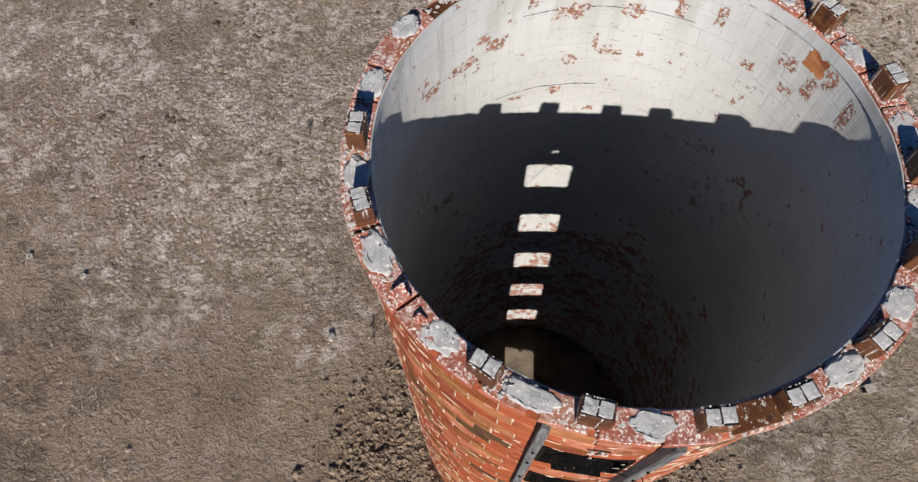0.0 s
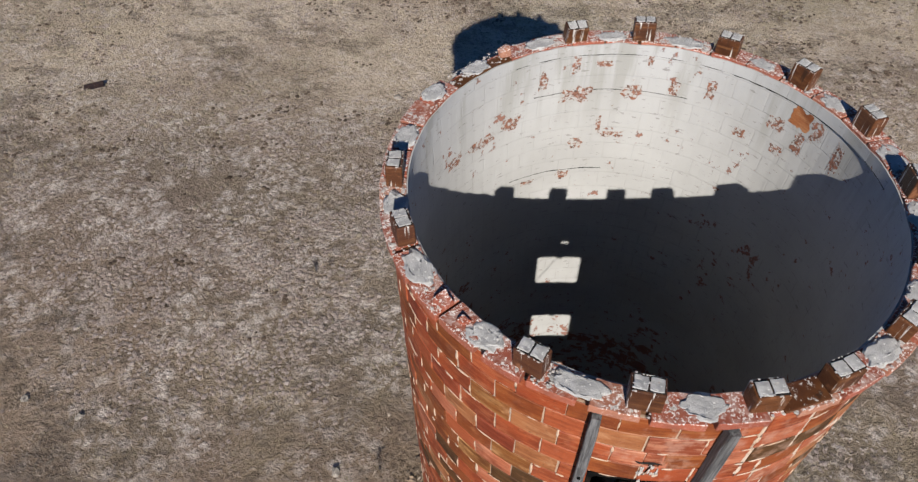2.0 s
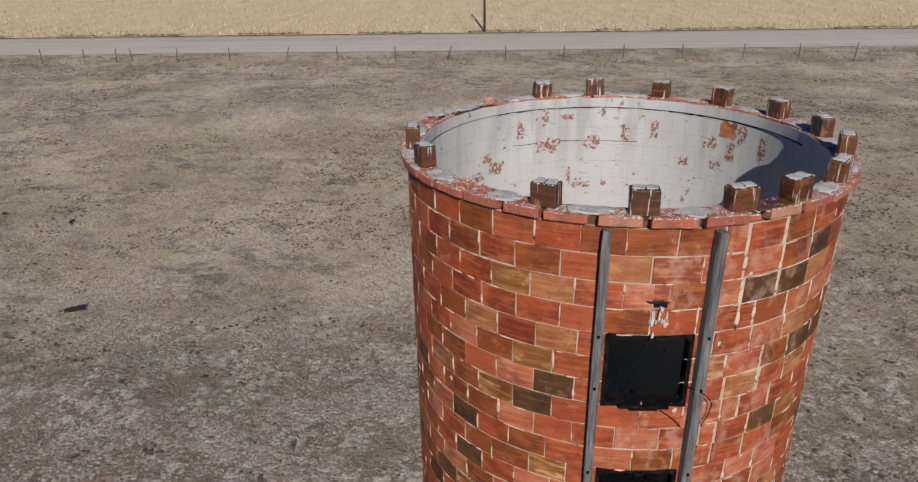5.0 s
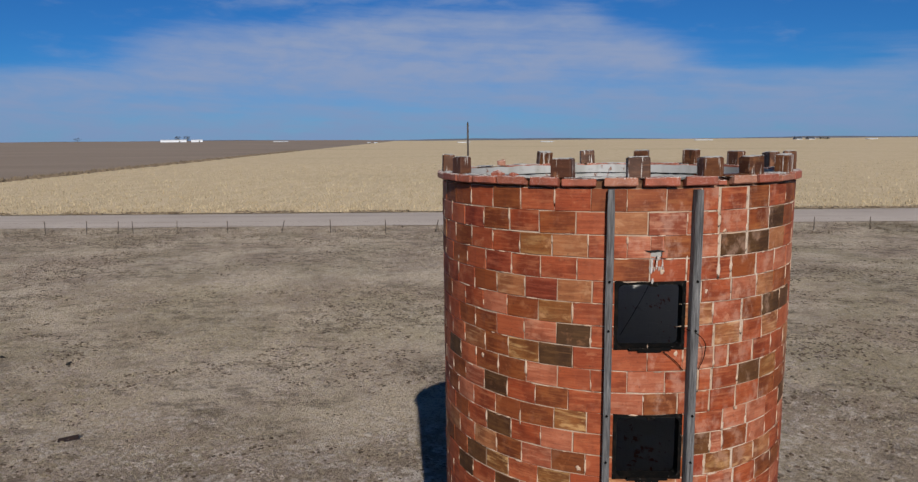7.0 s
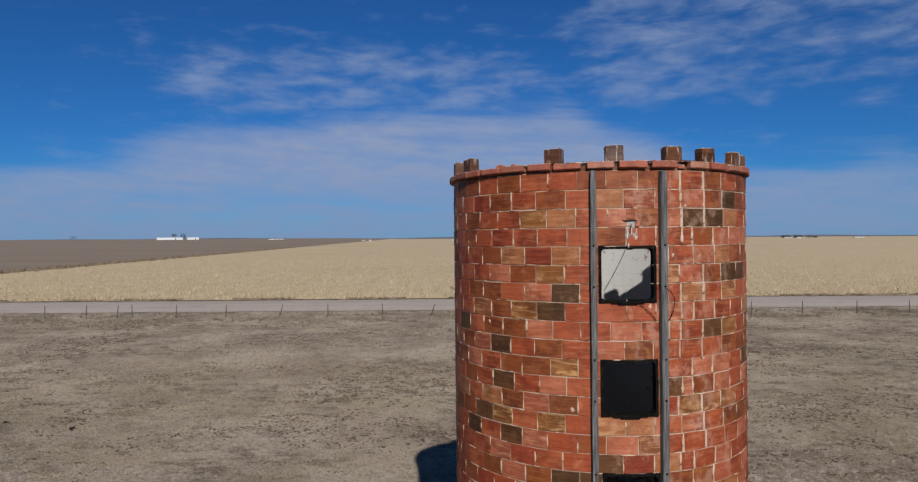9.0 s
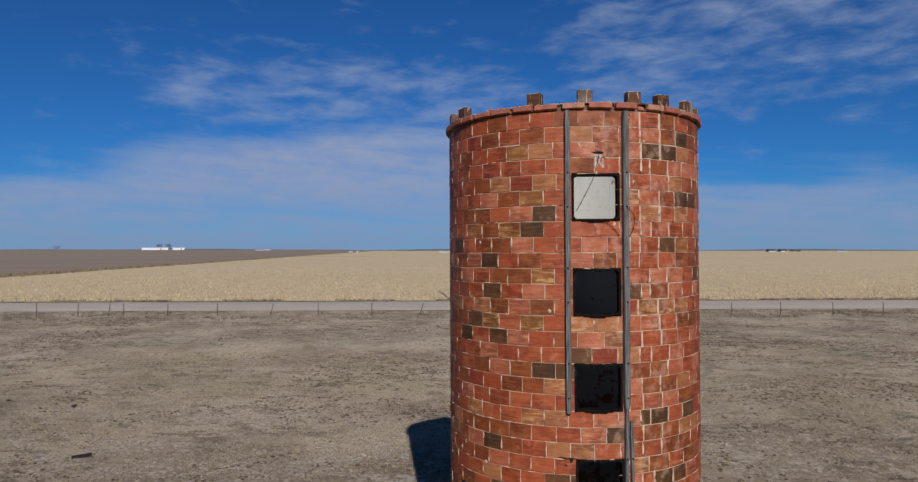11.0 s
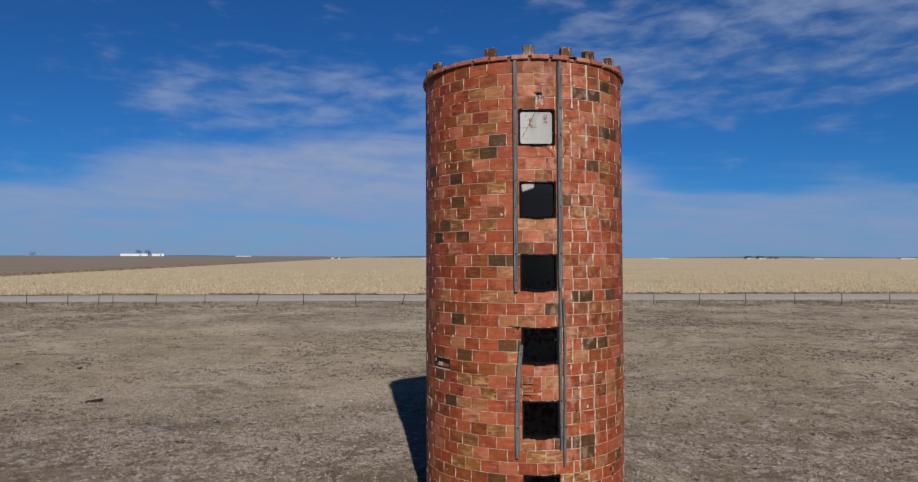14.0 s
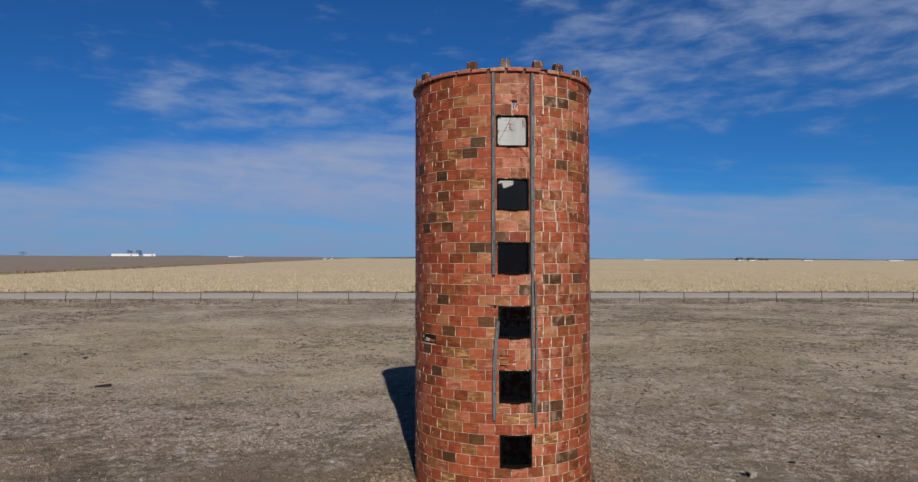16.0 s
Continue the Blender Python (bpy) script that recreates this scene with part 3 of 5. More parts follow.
def curved_slab(a0, a1, z0, z1, r_face, depth, bevel=0.004, jig=(0.0,) * 8):
    """A tile's visible slab, bent to the wall: 8 columns of small jitter for its corners, 14 faces."""
    am, verts = (a0 + a1) / 2, []
    ca = (a1 - a0) * 0.5
    for r, inset in ((r_face, bevel), (r_face - bevel, 0.0), (r_face - depth, 0.0)):
        da = math.degrees(inset / r_face)
        for n, (a, z) in enumerate(((a0 + da, z0 + inset), (am, z0 + inset), (a1 - da, z0 + inset), (a1 - da, z1 - inset), (am, z1 - inset), (a0 + da, z1 - inset))):
            verts.append(round_axis(a + jig[n] * 0.13, r + jig[(n + 3) % 8] * 0.0025, z + jig[(n + 5) % 8] * 0.003))
    faces = [(0, 1, 4, 5), (1, 2, 3, 4)]
    for s in (0, 6):
        for n in range(6):
            m = (n + 1) % 6
            faces.append((s + n, s + 6 + n, s + 6 + m, s + m))
    return verts, faces


def lump(bm, sx, sy, sz, m=Matrix(), seed=0, rough=0.25, sub=2):
    """An uneven lump of stone or mortar."""
    got = bmesh.ops.create_icosphere(bm, subdivisions=sub, radius=1.0)
    for v in got["verts"]:
        d = v.co.normalized()
        k = 1 + rough * noise.noise(d * 2.1 + Vector((seed * 3.7, seed, 0))) + 0.4 * rough * noise.noise(d * 5.0 + Vector((0, seed, 5)))
        v.co = m @ Vector((d.x * sx * k, d.y * sy * k, d.z * sz * k))


# ---- ground ----
def pit(x, y, z):
    """Inside the silo the earth lies lower; the ground's edge hides in the wall."""
    dx, dy = x - CX, y - CY
    d = math.hypot(dx, dy)
    if d < 1.4:
        return (x, y, -1.2)
    if d < 1.72:
        return (CX + dx * 1.85 / d, CY + dy * 1.85 / d, -1.2)
    if d < 2.0:
        return (CX + dx * 1.87 / d, CY + dy * 1.87 / d, z)
    return (x, y, z)


def sheet(name, xs, ys, mat, lift, label, category, relief=None, kind="structure"):
    verts = [pit(x, y, slope(x, y) + lift + (relief(x, y) if relief else 0.0)) for y in ys for x in xs]
    n = len(xs)
    faces = [(j * n + i, j * n + i + 1, (j + 1) * n + i + 1, (j + 1) * n + i) for j in range(len(ys) - 1) for i in range(n - 1)]
    return tagged(new(name, mesh_of(name, verts, faces, [mat], smooth=True)), label, category, kind=kind)


def swell(x, y):
    """Small unevenness of the pasture and shallow dips to the north and east, none far out or right at the wall."""
    d = math.hypot(x - CX, y - CY)
    fade = min(1.0, max(0.0, (d - 1.7) / 1.2)) * min(1.0, max(0.0, (54.0 - y) / 8.0)) * min(1.0, max(0.0, (60 - abs(x)) / 10))
    rough = 0.07 * max(0.0, 1 - abs(d - 2.9) / 1.5) * noise.noise((x * 3.1, y * 3.1, 0.0))
    east, south = min(1.0, max(0.0, (x - 2.5) / 4.5)), min(1.0, max(0.0, (26.0 - y) / 20.0))
    dip = 0.7 * east * east * (3 - 2 * east) * south * south * (3 - 2 * south)
    hollow = 0.44
    for u in ((y - 7.0) / 8.0, (42.0 - y) / 18.0, (x + 24.0) / 18.0, (20.0 - x) / 16.0):
        u = min(1.0, max(0.0, u))
        hollow *= u * u * (3 - 2 * u)
    return fade * (-max(dip, hollow) + 0.07 * noise.noise((x * 0.35, y * 0.35, 2.0)) + 0.03 * noise.noise((x * 1.4, y * 1.4, 5.0)) + rough)


def spread(near, far, step, grow):
    out, v = [], near
    while v < far:
        out.append(v)
        v += step
        if v > 26:
            step *= grow
    return out + [far]


side = spread(0.0, 2600.0, 0.25, 1.16)
ground_x = [-v for v in reversed(side[1:])] + side
ground_y = [-400.0, -150.0, -60.0, -30.0, -18.0, -14.0] + [-12 + 0.25 * k for k in range(61)] + [3.5 + 0.3 * k for k in range(90)] + [30.5 + 0.8 * k for k in range(32)] + [56.0, 60.0, 66.0, 72.0, 80.0, 88.0, 120.0, 200.0, 400.0, 900.0, 1500.0, 2600.0]
sheet("ground", ground_x, ground_y, PASTURE, 0.0, "dry grey-brown winter pasture with pale tufts", "ground", swell)
ROAD_NEAR, ROAD_FAR = 62.5, 74.0
sheet("road", [-2000, -400, -100, 0, 100, 400, 2000], [ROAD_NEAR, 64.0, 68.0, 72.5, ROAD_FAR], GRAVEL, 0.05, "straight pale gravel road beyond the fence", "road", lambda x, y: 0.10 if 63 < y < 73 else 0.0)
FIELD_FAR = 2500.0


def field_edge(y):
    """The line, as x, between the ploughed land and the stubble."""
    return -96.5 - 0.045 * (y - 145.0)


def far_rise(x, y):
    """The ploughed land swells up to the farm in the north-west."""
    a, b = min(1.0, max(0.0, (-x - 150.0) / 230.0)), min(1.0, max(0.0, (y - 350.0) / 800.0))
    return 4.8 * a * a * (3 - 2 * a) * b * b * (3 - 2 * b)


def field(name, mat, lift, label, category, inside):
    ys = [74.7, 88.0, 200.0, 400.0, 600.0, 800.0, 1000.0, 1150.0, 1300.0, 1500.0, 1700.0, FIELD_FAR]
    n = 16
    verts, faces = [], []
    for y in ys:
        x0, x1 = inside(y)
        verts += [(x, y, slope(x, y) + lift + far_rise(x, y)) for x in (x0 + (x1 - x0) * k / n for k in range(n + 1))]
    for j in range(len(ys) - 1):
        for i in range(n):
            k = (n + 1) * j + i
            faces.append((k, k + 1, k + n + 2, k + n + 1))
    return tagged(new(name, mesh_of(name, verts, faces, [mat])), label, category, kind="structure")


field("stubble_field", STUBBLE, 0.10, "pale golden field of cut stubble across the road", "field", lambda y: (field_edge(y), 1500.0))
field("ploughed_field", PLOUGH, 0.06, "bare grey-brown ploughed field next to the stubble", "field", lambda y: (-2400.0, field_edge(y)))


def far_ridge():
    verts, faces, n = [], [], 60
    for i in range(n + 1):
        x = -2600 + 5200 * i / n
        y = 2450 + 60 * noise.noise((x * 0.001, 3.0, 0))
        h = 5 + 5 * noise.noise((x * 0.0016, 0.3, 0)) + 3.0 * noise.noise((x * 0.006, 1.3, 0))
        verts += [(x, y, slope(x, y) - 3), (x, y + 60, slope(x, y) + max(0.5, h)), (x, y + 200, slope(x, y) - 3)]
    for i in range(n):
        for k in range(2):
            faces.append((3 * i + k, 3 * i + 3 + k, 3 * i + 4 + k, 3 * i + 1 + k))
    tagged(new("far_ridge", mesh_of("far_ridge", verts, faces, [HILL], smooth=True)), "low bluish ridge along the horizon", "hills", kind="structure")


far_ridge()

# ---- the silo ----
silo = thing("silo", "tall round roofless silo of weathered red clay tiles in dry pasture", "silo", at=pose(CX, CY, 0))
NICHES = [(-158.5, -142.5, 3.02, 3.02 + COURSE * 0.75), (-99.7, -90.0, 2.60, 2.86)]  # a broken tile, and broken courses over a door


def in_door(a, z):
    return any(t - 3 * COURSE < z < t and DOOR_A0 + DOOR_DRIFT * i < a < DOOR_A1 + DOOR_DRIFT * i for i, t in enumerate(DOOR_TOPS))


def in_peephole(a, z):
    return -91.9 < a < -88.0 and 7.685 < z < 7.832


def in_niche(a, z):
    return any(a0 < a < a1 and z0 < z < z1 for a0, a1, z0, z1 in NICHES)


KEEP = {a + DOOR_DRIFT * i for a in (DOOR_A0, DOOR_A1) for i in range(6)} | {-91.9, -88.0, -158.5, -142.5}
wall_angles = sorted({-180.0 + 4 * k for k in range(90) if not any(abs(-180 + 4 * k - a) < 1.4 for a in KEEP)} | KEEP)
wall_levels = sorted({-0.7, 0.0, TOP, 7.685, 7.832} | {z for q in NICHES for z in q[2:]} | {t - 3 * COURSE for t in DOOR_TOPS} | set(DOOR_TOPS))
v, f = ring_wall(R_IN + 0.012, R_OUT - 0.008, wall_angles, wall_levels, lambda a, z: in_door(a, z) or in_peephole(a, z) or in_niche(a, z))
part("wall", mesh_of("wall", v, f, [MORTAR]), silo, "pale mortar bed behind the tiles")
v, f = ring_wall(R_IN, R_IN + 0.012, wall_angles, wall_levels, lambda a, z: in_door(a, z) or in_peephole(a, z))
part("plaster_lining", mesh_of("plaster_lining", v, f, [PLASTER]), silo, "pale cement-washed inner lining, flaking off")


def disc(r, z, seed):
    n, verts, faces = 48, [(0, 0, z)], []
    for k in range(1, 7):
        for i in range(n):
            a = 2 * math.pi * i / n
            q = r * k / 6
            verts.append((q * math.cos(a), q * math.sin(a), z + 0.05 * noise.noise((q * math.cos(a) * 2.2, q * math.sin(a) * 2.2, seed))))
    for i in range(n):
        faces.append((0, 1 + i, 1 + (i + 1) % n))
        for k in range(5):
            a, b = 1 + k * n, 1 + (k + 1) * n
            faces.append((a + i, b + i, b + (i + 1) % n, a + (i + 1) % n))
    return verts, faces


v, f = disc(R_IN + 0.006, -0.57, 4.0)
part("earth_floor", mesh_of("earth_floor", v, f, [EARTH], smooth=True), silo, "dusty earth floor")

# the courses: regular bond up to the doors, with short closers beside them
rng = random.Random(7)
PITCH = 9.73
# tones of the tiles, a line for each course from the top, a letter for each four degrees from west to east:
# red, brown, k for black-brown, tan, salmon, ochre-streaked, p for deep red; a dot is left to chance
COURSE_TONES = [
    ".....bbrrbbbrrrrrbbbbbbbrrrrbbbrrbbbb......",
    "...rrrppbbrrrbbrrrttsssrrrsttbbkkk.........",
    "....bbbrrrrrooottbrrssbbsskkkkkttrrr.......",
    "....bbrrppprrrrrrrbbbrrrrrrbbsssssss.......",
    "...rrrrbbtttpptttr......rrrrssttbbb........",
    "....rrrrrssbbooorr......ttsttbbkkkk........",
    "..rrrbbbbbrrsskkkr......srttrrttrrr........",
    "....rrtttbbookkkrrrrrrrrsbrrrrrrrrr........",
    "..kkkrrbbbbbssrrrbrrssrrsrrrkkoorrr........",
    "....bbssskkrrrbbrrsssbbbrrrrrrrbbb.........",
    "...bbssrrrbbbbboor.......rssssssrr.........",
    "....bbrrrkkrrrssrr......kkssbssrrr.........",
    "..tttrrtttbbsssbbr.......ootttttt..........",
    ".bbbbbkkkorrroorrr......rrsssrrbbbbb.......",
    "....kkkrrkkkssrrrr......rrrrrrr............",
    "...rrrrrssspprrrrr......ttrrr..............",
    "...rrrrbbbssbbbkkk.......bbbbsss...........",
    "....bbppprrrbbbbtt......ss.tt..tt..........",
    "....sssrrrrrrrrrrr......srrsss.............",
    "......tttrrrrtttttt.....sskkrrr............",
    "....bbbbbbbbbbrrrrrssss..rrbbbbbttt........",
    "......sskkkbbrrrtttttrr.bbrrbbbbbb.........",
    "....bbbbbbssrrrrrrr.....tttbbrrr...........",
    "....rrrrrttrrrrrkkk.....srrrkkksss.........",
    "..........kkrrrrrtt.....tttbbbbbb..........",
    "........bbbbbbbbtttrrss.rrrrbbrrr..........",
    ".....kkpppooooorrr.ssss.rrrrbbb............",
    "....rrrrrppsssooss.........................",
    ".......kkktttttrrr.........................",
    "...bbbbbrrrrsssrrr.........................",
    "..........rrr..ooo.......rrroobbb..........",
    "........bbbooorrrr........kkkrrr...........",
    "..........ooo..bbb..ooo...kkkb.............",
    ".............rrr...........bbb.............",
    "........bbbbbbbkkk.......ooo...............",
    "..........rr..oo...........................",
    "..........kkk...............kkkkk..........",
    "......ooo..................................",
]
TONES = "rbktsop"


def tile_kind(a, k):
    c = rng.random()
    i = int((a + 176) // 4)
    if k < len(COURSE_TONES) and 0 <= i < len(COURSE_TONES[k]) and COURSE_TONES[k][i] != ".":
        return TONES.index(COURSE_TONES[k][i])
    return TONES.index("r" if c < 0.46 else "b" if c < 0.66 else "s" if c < 0.78 else "t" if c < 0.86 else "k" if c < 0.90 else "o" if c < 0.94 else "p")


def course_cuts(k):
    a0 = (-107.6 if k % 2 == 0 else -102.6) + rng.uniform(-0.8, 0.8)
    cuts = [a0 + PITCH * i for i in range(4)]
    cuts[1:3] = [c + rng.uniform(-0.5, 0.5) for c in cuts[1:3]]
    if rng.random() < 0.7:
        cuts.append(cuts[-1] + rng.uniform(4.2, 6.6))
    left = a0 + 360 - cuts[-1]
    n = round(left / PITCH)
    start = cuts[-1]
    for i in range(1, n):
        cuts.append(start + left * i / n + rng.uniform(-0.45, 0.45))
    return cuts + [a0 + 360]


near_tiles, rest_tiles, odd_tiles, joints = [], [], [], []
COURSES = 41
for k in range(COURSES):
    z1 = TOP - k * COURSE
    z0 = z1 - COURSE
    cuts = course_cuts(k)
    for a0, a1 in zip(cuts, cuts[1:]):
        gap = rng.uniform(0.11, 0.20) + (rng.uniform(0.08, 0.48) if -80 < a0 < -56 or -64 < a1 < -50 else 0)
        b0, b1 = a0 + gap, a1 - gap
        w0, w1 = (b0 + 180) % 360 - 180, (b1 + 180) % 360 - 180
        if w1 < w0:
            w0 -= 360
        if in_door(-90, (z0 + z1) / 2):  # cut at the doorway
            i = min(range(6), key=lambda n: abs(DOOR_TOPS[n] - 1.5 * COURSE - z0))
            d0, d1 = DOOR_A0 + DOOR_DRIFT * i, DOOR_A1 + DOOR_DRIFT * i
            if w0 < d0 < w1:
                w1 = d0 - 0.1
            elif w0 < d1 < w1:
                w0 = d1 + 0.1
            elif d0 <= w0 and w1 <= d1:
                continue
        zm = (z0 + z1) / 2
        gone = False
        for h0, h1, c0, c1 in NICHES:  # cut at the broken places
            if c0 - 0.05 < zm < c1 + 0.05:
                if w0 < h0 < w1:
                    w1 = h0 - 0.1
                elif w0 < h1 < w1:
                    w0 = h1 + 0.1
                gone = gone or (h0 <= w0 and w1 <= h1)
        if gone or w1 - w0 < 0.8:
            continue
        mid = (w0 + w1) / 2
        kind = tile_kind(mid, k)
        if w0 < -90 < w1 and z0 < 7.8 < z1:  # broken round the small hole
            for p0, p1, low in ((w0, -92.1, z0), (-92.0, -87.9, 7.832), (-87.8, w1, z0)):
                odd_tiles.append((p0, p1, low + 0.0045, z1 - 0.0045, kind))
            odd_tiles.append((-92.0, -87.9, z0 + 0.004, z0 + 0.020, kind))
            continue
        if -178 < mid < -2:
            joints.append((w0, w1, z0, z1))
        if -178 < mid < -2 and k < 15:
            near_tiles.append((w0, w1, zm, kind))
        else:
            rest_tiles.append((w0, w1, zm, kind))

HALF = COURSE / 2 - 0.0045
tile_shapes = {}
for w0, w1, zm, kind in near_tiles:
    wide = round((w1 - w0) * 4) / 4
    key = (wide, kind, rng.randrange(3))
    if key not in tile_shapes:
        v, f = curved_slab(-wide / 2, wide / 2, -HALF, HALF, R_OUT, 0.02, 0.005, [rng.uniform(-1, 1) for _ in range(8)])
        tile_shapes[key] = mesh_of("tile", v, f, [TILE_MATERIALS[kind]])
    ob = part("tile", tile_shapes[key], silo)
    ob.matrix_basis = pose(0, 0, zm + rng.uniform(-0.0015, 0.0015), 0, 0, (w0 + w1) / 2) @ pose(rng.uniform(-0.002, 0.003), 0, 0, rng.uniform(-0.25, 0.25), rng.uniform(-0.1, 0.1), 0)

for w0, w1, z0, z1, kind in odd_tiles:
    v, f = curved_slab(w0, w1, z0, z1, R_OUT, 0.02, 0.004, [rng.uniform(-1, 1) for _ in range(8)])
    part("tile", mesh_of("tile", v, f, [TILE_MATERIALS[kind]]), silo)
# black liner and back sheet paint the shade inside the broken tile
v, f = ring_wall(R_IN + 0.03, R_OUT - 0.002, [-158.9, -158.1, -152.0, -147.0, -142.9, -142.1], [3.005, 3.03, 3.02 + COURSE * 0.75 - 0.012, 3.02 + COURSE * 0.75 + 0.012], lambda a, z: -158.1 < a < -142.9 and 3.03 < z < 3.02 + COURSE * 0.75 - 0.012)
part("broken_cell", mesh_of("broken_cell", v, f, [SHADE_DUNG_BLACK]), silo, "black liner painted as shade inside a hollow tile")
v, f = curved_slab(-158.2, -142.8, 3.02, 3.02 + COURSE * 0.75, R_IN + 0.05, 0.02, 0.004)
part("cell_back", mesh_of("cell_back", v, f, [SHADE_DUNG_BLACK]), silo, "black sheet painted as shade behind a broken tile")

for a0, a1, z0, z1, r, mat in ((-158.2, -153.5, 3.03, 3.075, -0.012, RED), (-153.2, -149.0, 3.03, 3.10, -0.006, MORTAR), (-148.8, -143.0, 3.03, 3.085, -0.004, RED), (-158.0, -156.0, 3.09, 3.15, -0.01, MORTAR)):
    v, f = curved_slab(a0, a1, z0, z1, R_OUT + r, 0.05, 0.005, [rng.uniform(-1, 1) * 2.5 for _ in range(8)])
    part("broken_tile", mesh_of("broken_tile", v, f, [mat]), silo)

verts, faces, index = [], [], []
for w0, w1, zm, kind in rest_tiles:
    v, f = curved_slab(w0, w1, zm - HALF, zm + HALF, R_OUT + rng.uniform(-0.002, 0.003), 0.02, 0.005, [rng.uniform(-1, 1) for _ in range(8)])
    b = len(verts)
    verts += v
    faces += [tuple(b + i for i in q) for q in f]
    index += [kind] * len(f)
lower = part("lower_tiles", mesh_of("lower_tiles", verts, faces, TILE_MATERIALS, index), silo, "courses of red and brown clay tiles below")
tagged(lower, kind="stuff")

# broken courses over the fifth door: layers of clay, a black sheet painting the gaps' shade
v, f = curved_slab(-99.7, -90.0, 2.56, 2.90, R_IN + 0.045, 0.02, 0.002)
part("cell_back", mesh_of("cell_back", v, f, [SHADE_DUNG_BLACK]), silo, "black sheet painted as shade behind broken tiles")
for a0, a1, z0, z1, r, kind in ((-99.7, -95.1, 2.868, 2.970, 0.0, 1), (-94.8, -90.1, 2.838, 2.970, 0.0, 0), (-98.3, -96.3, 2.838, 2.862, -0.008, 0), (-99.7, -95.3, 2.772, 2.828, -0.004, 3), (-95.1, -90.1, 2.752, 2.834, 0.0, 0), (-99.7, -93.7, 2.712, 2.762, 0.004, 3),
                               (-93.4, -90.1, 2.70, 2.746, -0.004, 0), (-99.1, -90.2, 2.672, 2.700, -0.010, 3), (-99.7, -96.1, 2.565, 2.642, 0.0, 0), (-95.9, -90.1, 2.565, 2.660, 0.0, 0)):
    v, f = curved_slab(a0, a1, z0, z1, R_OUT + r, 0.07, 0.004, [rng.uniform(-1, 1) * 2.2 for _ in range(8)])
    part("broken_tile", mesh_of("broken_tile", v, f, [TILE_MATERIALS[kind]]), silo)

# mortar smeared uneven and proud along the joints
seed_ball = bmesh.new()
bmesh.ops.create_icosphere(seed_ball, subdivisions=2, radius=1.0)
seed_ball.verts.ensure_lookup_table()
BALL = [tuple(q.co) for q in seed_ball.verts]
BALL_FACES = [tuple(q.index for q in fc.verts) for fc in seed_ball.faces]
seed_ball.free()
verts, faces = [], []


def smear(a, z, wide, tall, proud, seed):
    """A flat ragged daub of mortar bent to the wall."""
    b = len(verts)
    for x, y, h in BALL:
        k = 1 + 0.75 * noise.noise((x * 2.2 + seed * 3.1, y * 2.2, h * 2.2 + seed))
        verts.append(round_axis(a + math.degrees(y * wide * k / R_OUT), R_OUT - 0.002 + x * proud * k, z + h * tall * k))
    faces.extend(tuple(b + i for i in q) for q in BALL_FACES)


for n, (w0, w1, z0, z1) in enumerate(joints):
    messy = -81 < w1 < -56 or -150 < w1 < -126
    if rng.random() < (0.95 if messy else 0.6):
        smear(w1 + 0.15, rng.uniform(z0 + 0.04, z1 - 0.04), rng.uniform(0.005, 0.012) * (1.9 if -81 < w1 < -56 else 1.4 if messy else 1.0), rng.uniform(0.03, 0.09), rng.uniform(0.004, 0.008), n)
    for _ in range(2):
        if rng.random() < (0.5 if messy else 0.30):
            smear(rng.uniform(w0, w1), z0 + rng.uniform(-0.004, 0.004), rng.uniform(0.02, 0.09), rng.uniform(0.003, 0.008), rng.uniform(0.004, 0.008), n + 0.5)
    if -80 < w0 < -56 and rng.random() < 0.06:
        smear(rng.uniform(w0, w1), rng.uniform(z0, z1), rng.uniform(0.01, 0.035), rng.uniform(0.01, 0.04), 0.003, n + 0.7)
    if rng.random() < 0.025:
        smear(rng.uniform(w0, w1), rng.uniform(z0, z1), rng.uniform(0.01, 0.03), rng.uniform(0.01, 0.03), 0.004, n + 0.7)
tagged(part("smeared_mortar", mesh_of("smeared_mortar", verts, faces, [PALE_MORTAR], smooth=True), silo, "uneven pale mortar smeared along the joints"), kind="stuff")

# the lining's wash carried up over the inner edge of the rim
LIP = [-180.0 + 2 * k for k in range(180)]
v, f = ring_wall(1.779, 1.792, LIP, [TOP - 0.03, RIM - 0.016], lambda a, z: False)
v = [(x, y, z + (0.014 * noise.noise((x * 5, y * 5, 2.0)) if z > TOP else 0.0)) for x, y, z in v]
part("lining_lip", mesh_of("lining_lip", v, f, [PLASTER]), silo, "ragged cement wash over the inner rim")

# rim tiles, overhanging the wall, on a bed of mortar painted dark to shade the gaps
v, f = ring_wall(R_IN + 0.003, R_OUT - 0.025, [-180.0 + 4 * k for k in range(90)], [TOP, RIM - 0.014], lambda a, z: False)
part("rim_bed", mesh_of("rim_bed", v, f, [DARK]), silo, "mortar bed painted dark as shade in the rim gaps")
RIM_CUTS = [-184.5, -175.0, -164.8, -153.5, -145.5, -135.5, -125.8, -116.1, -106.2, -95.9, -85.4, -74.8, -70.9, -61.7, -51.9, -42.0, -32.2, -22.3, -12.5, -2.6, 7.2, 17.1, 27.0, 37.0, 47.0, 57.2, 67.4, 77.4, 87.5, 97.4, 107.3, 117.2, 127.0, 137.0, 147.0, 156.5, 166.0, 175.5]
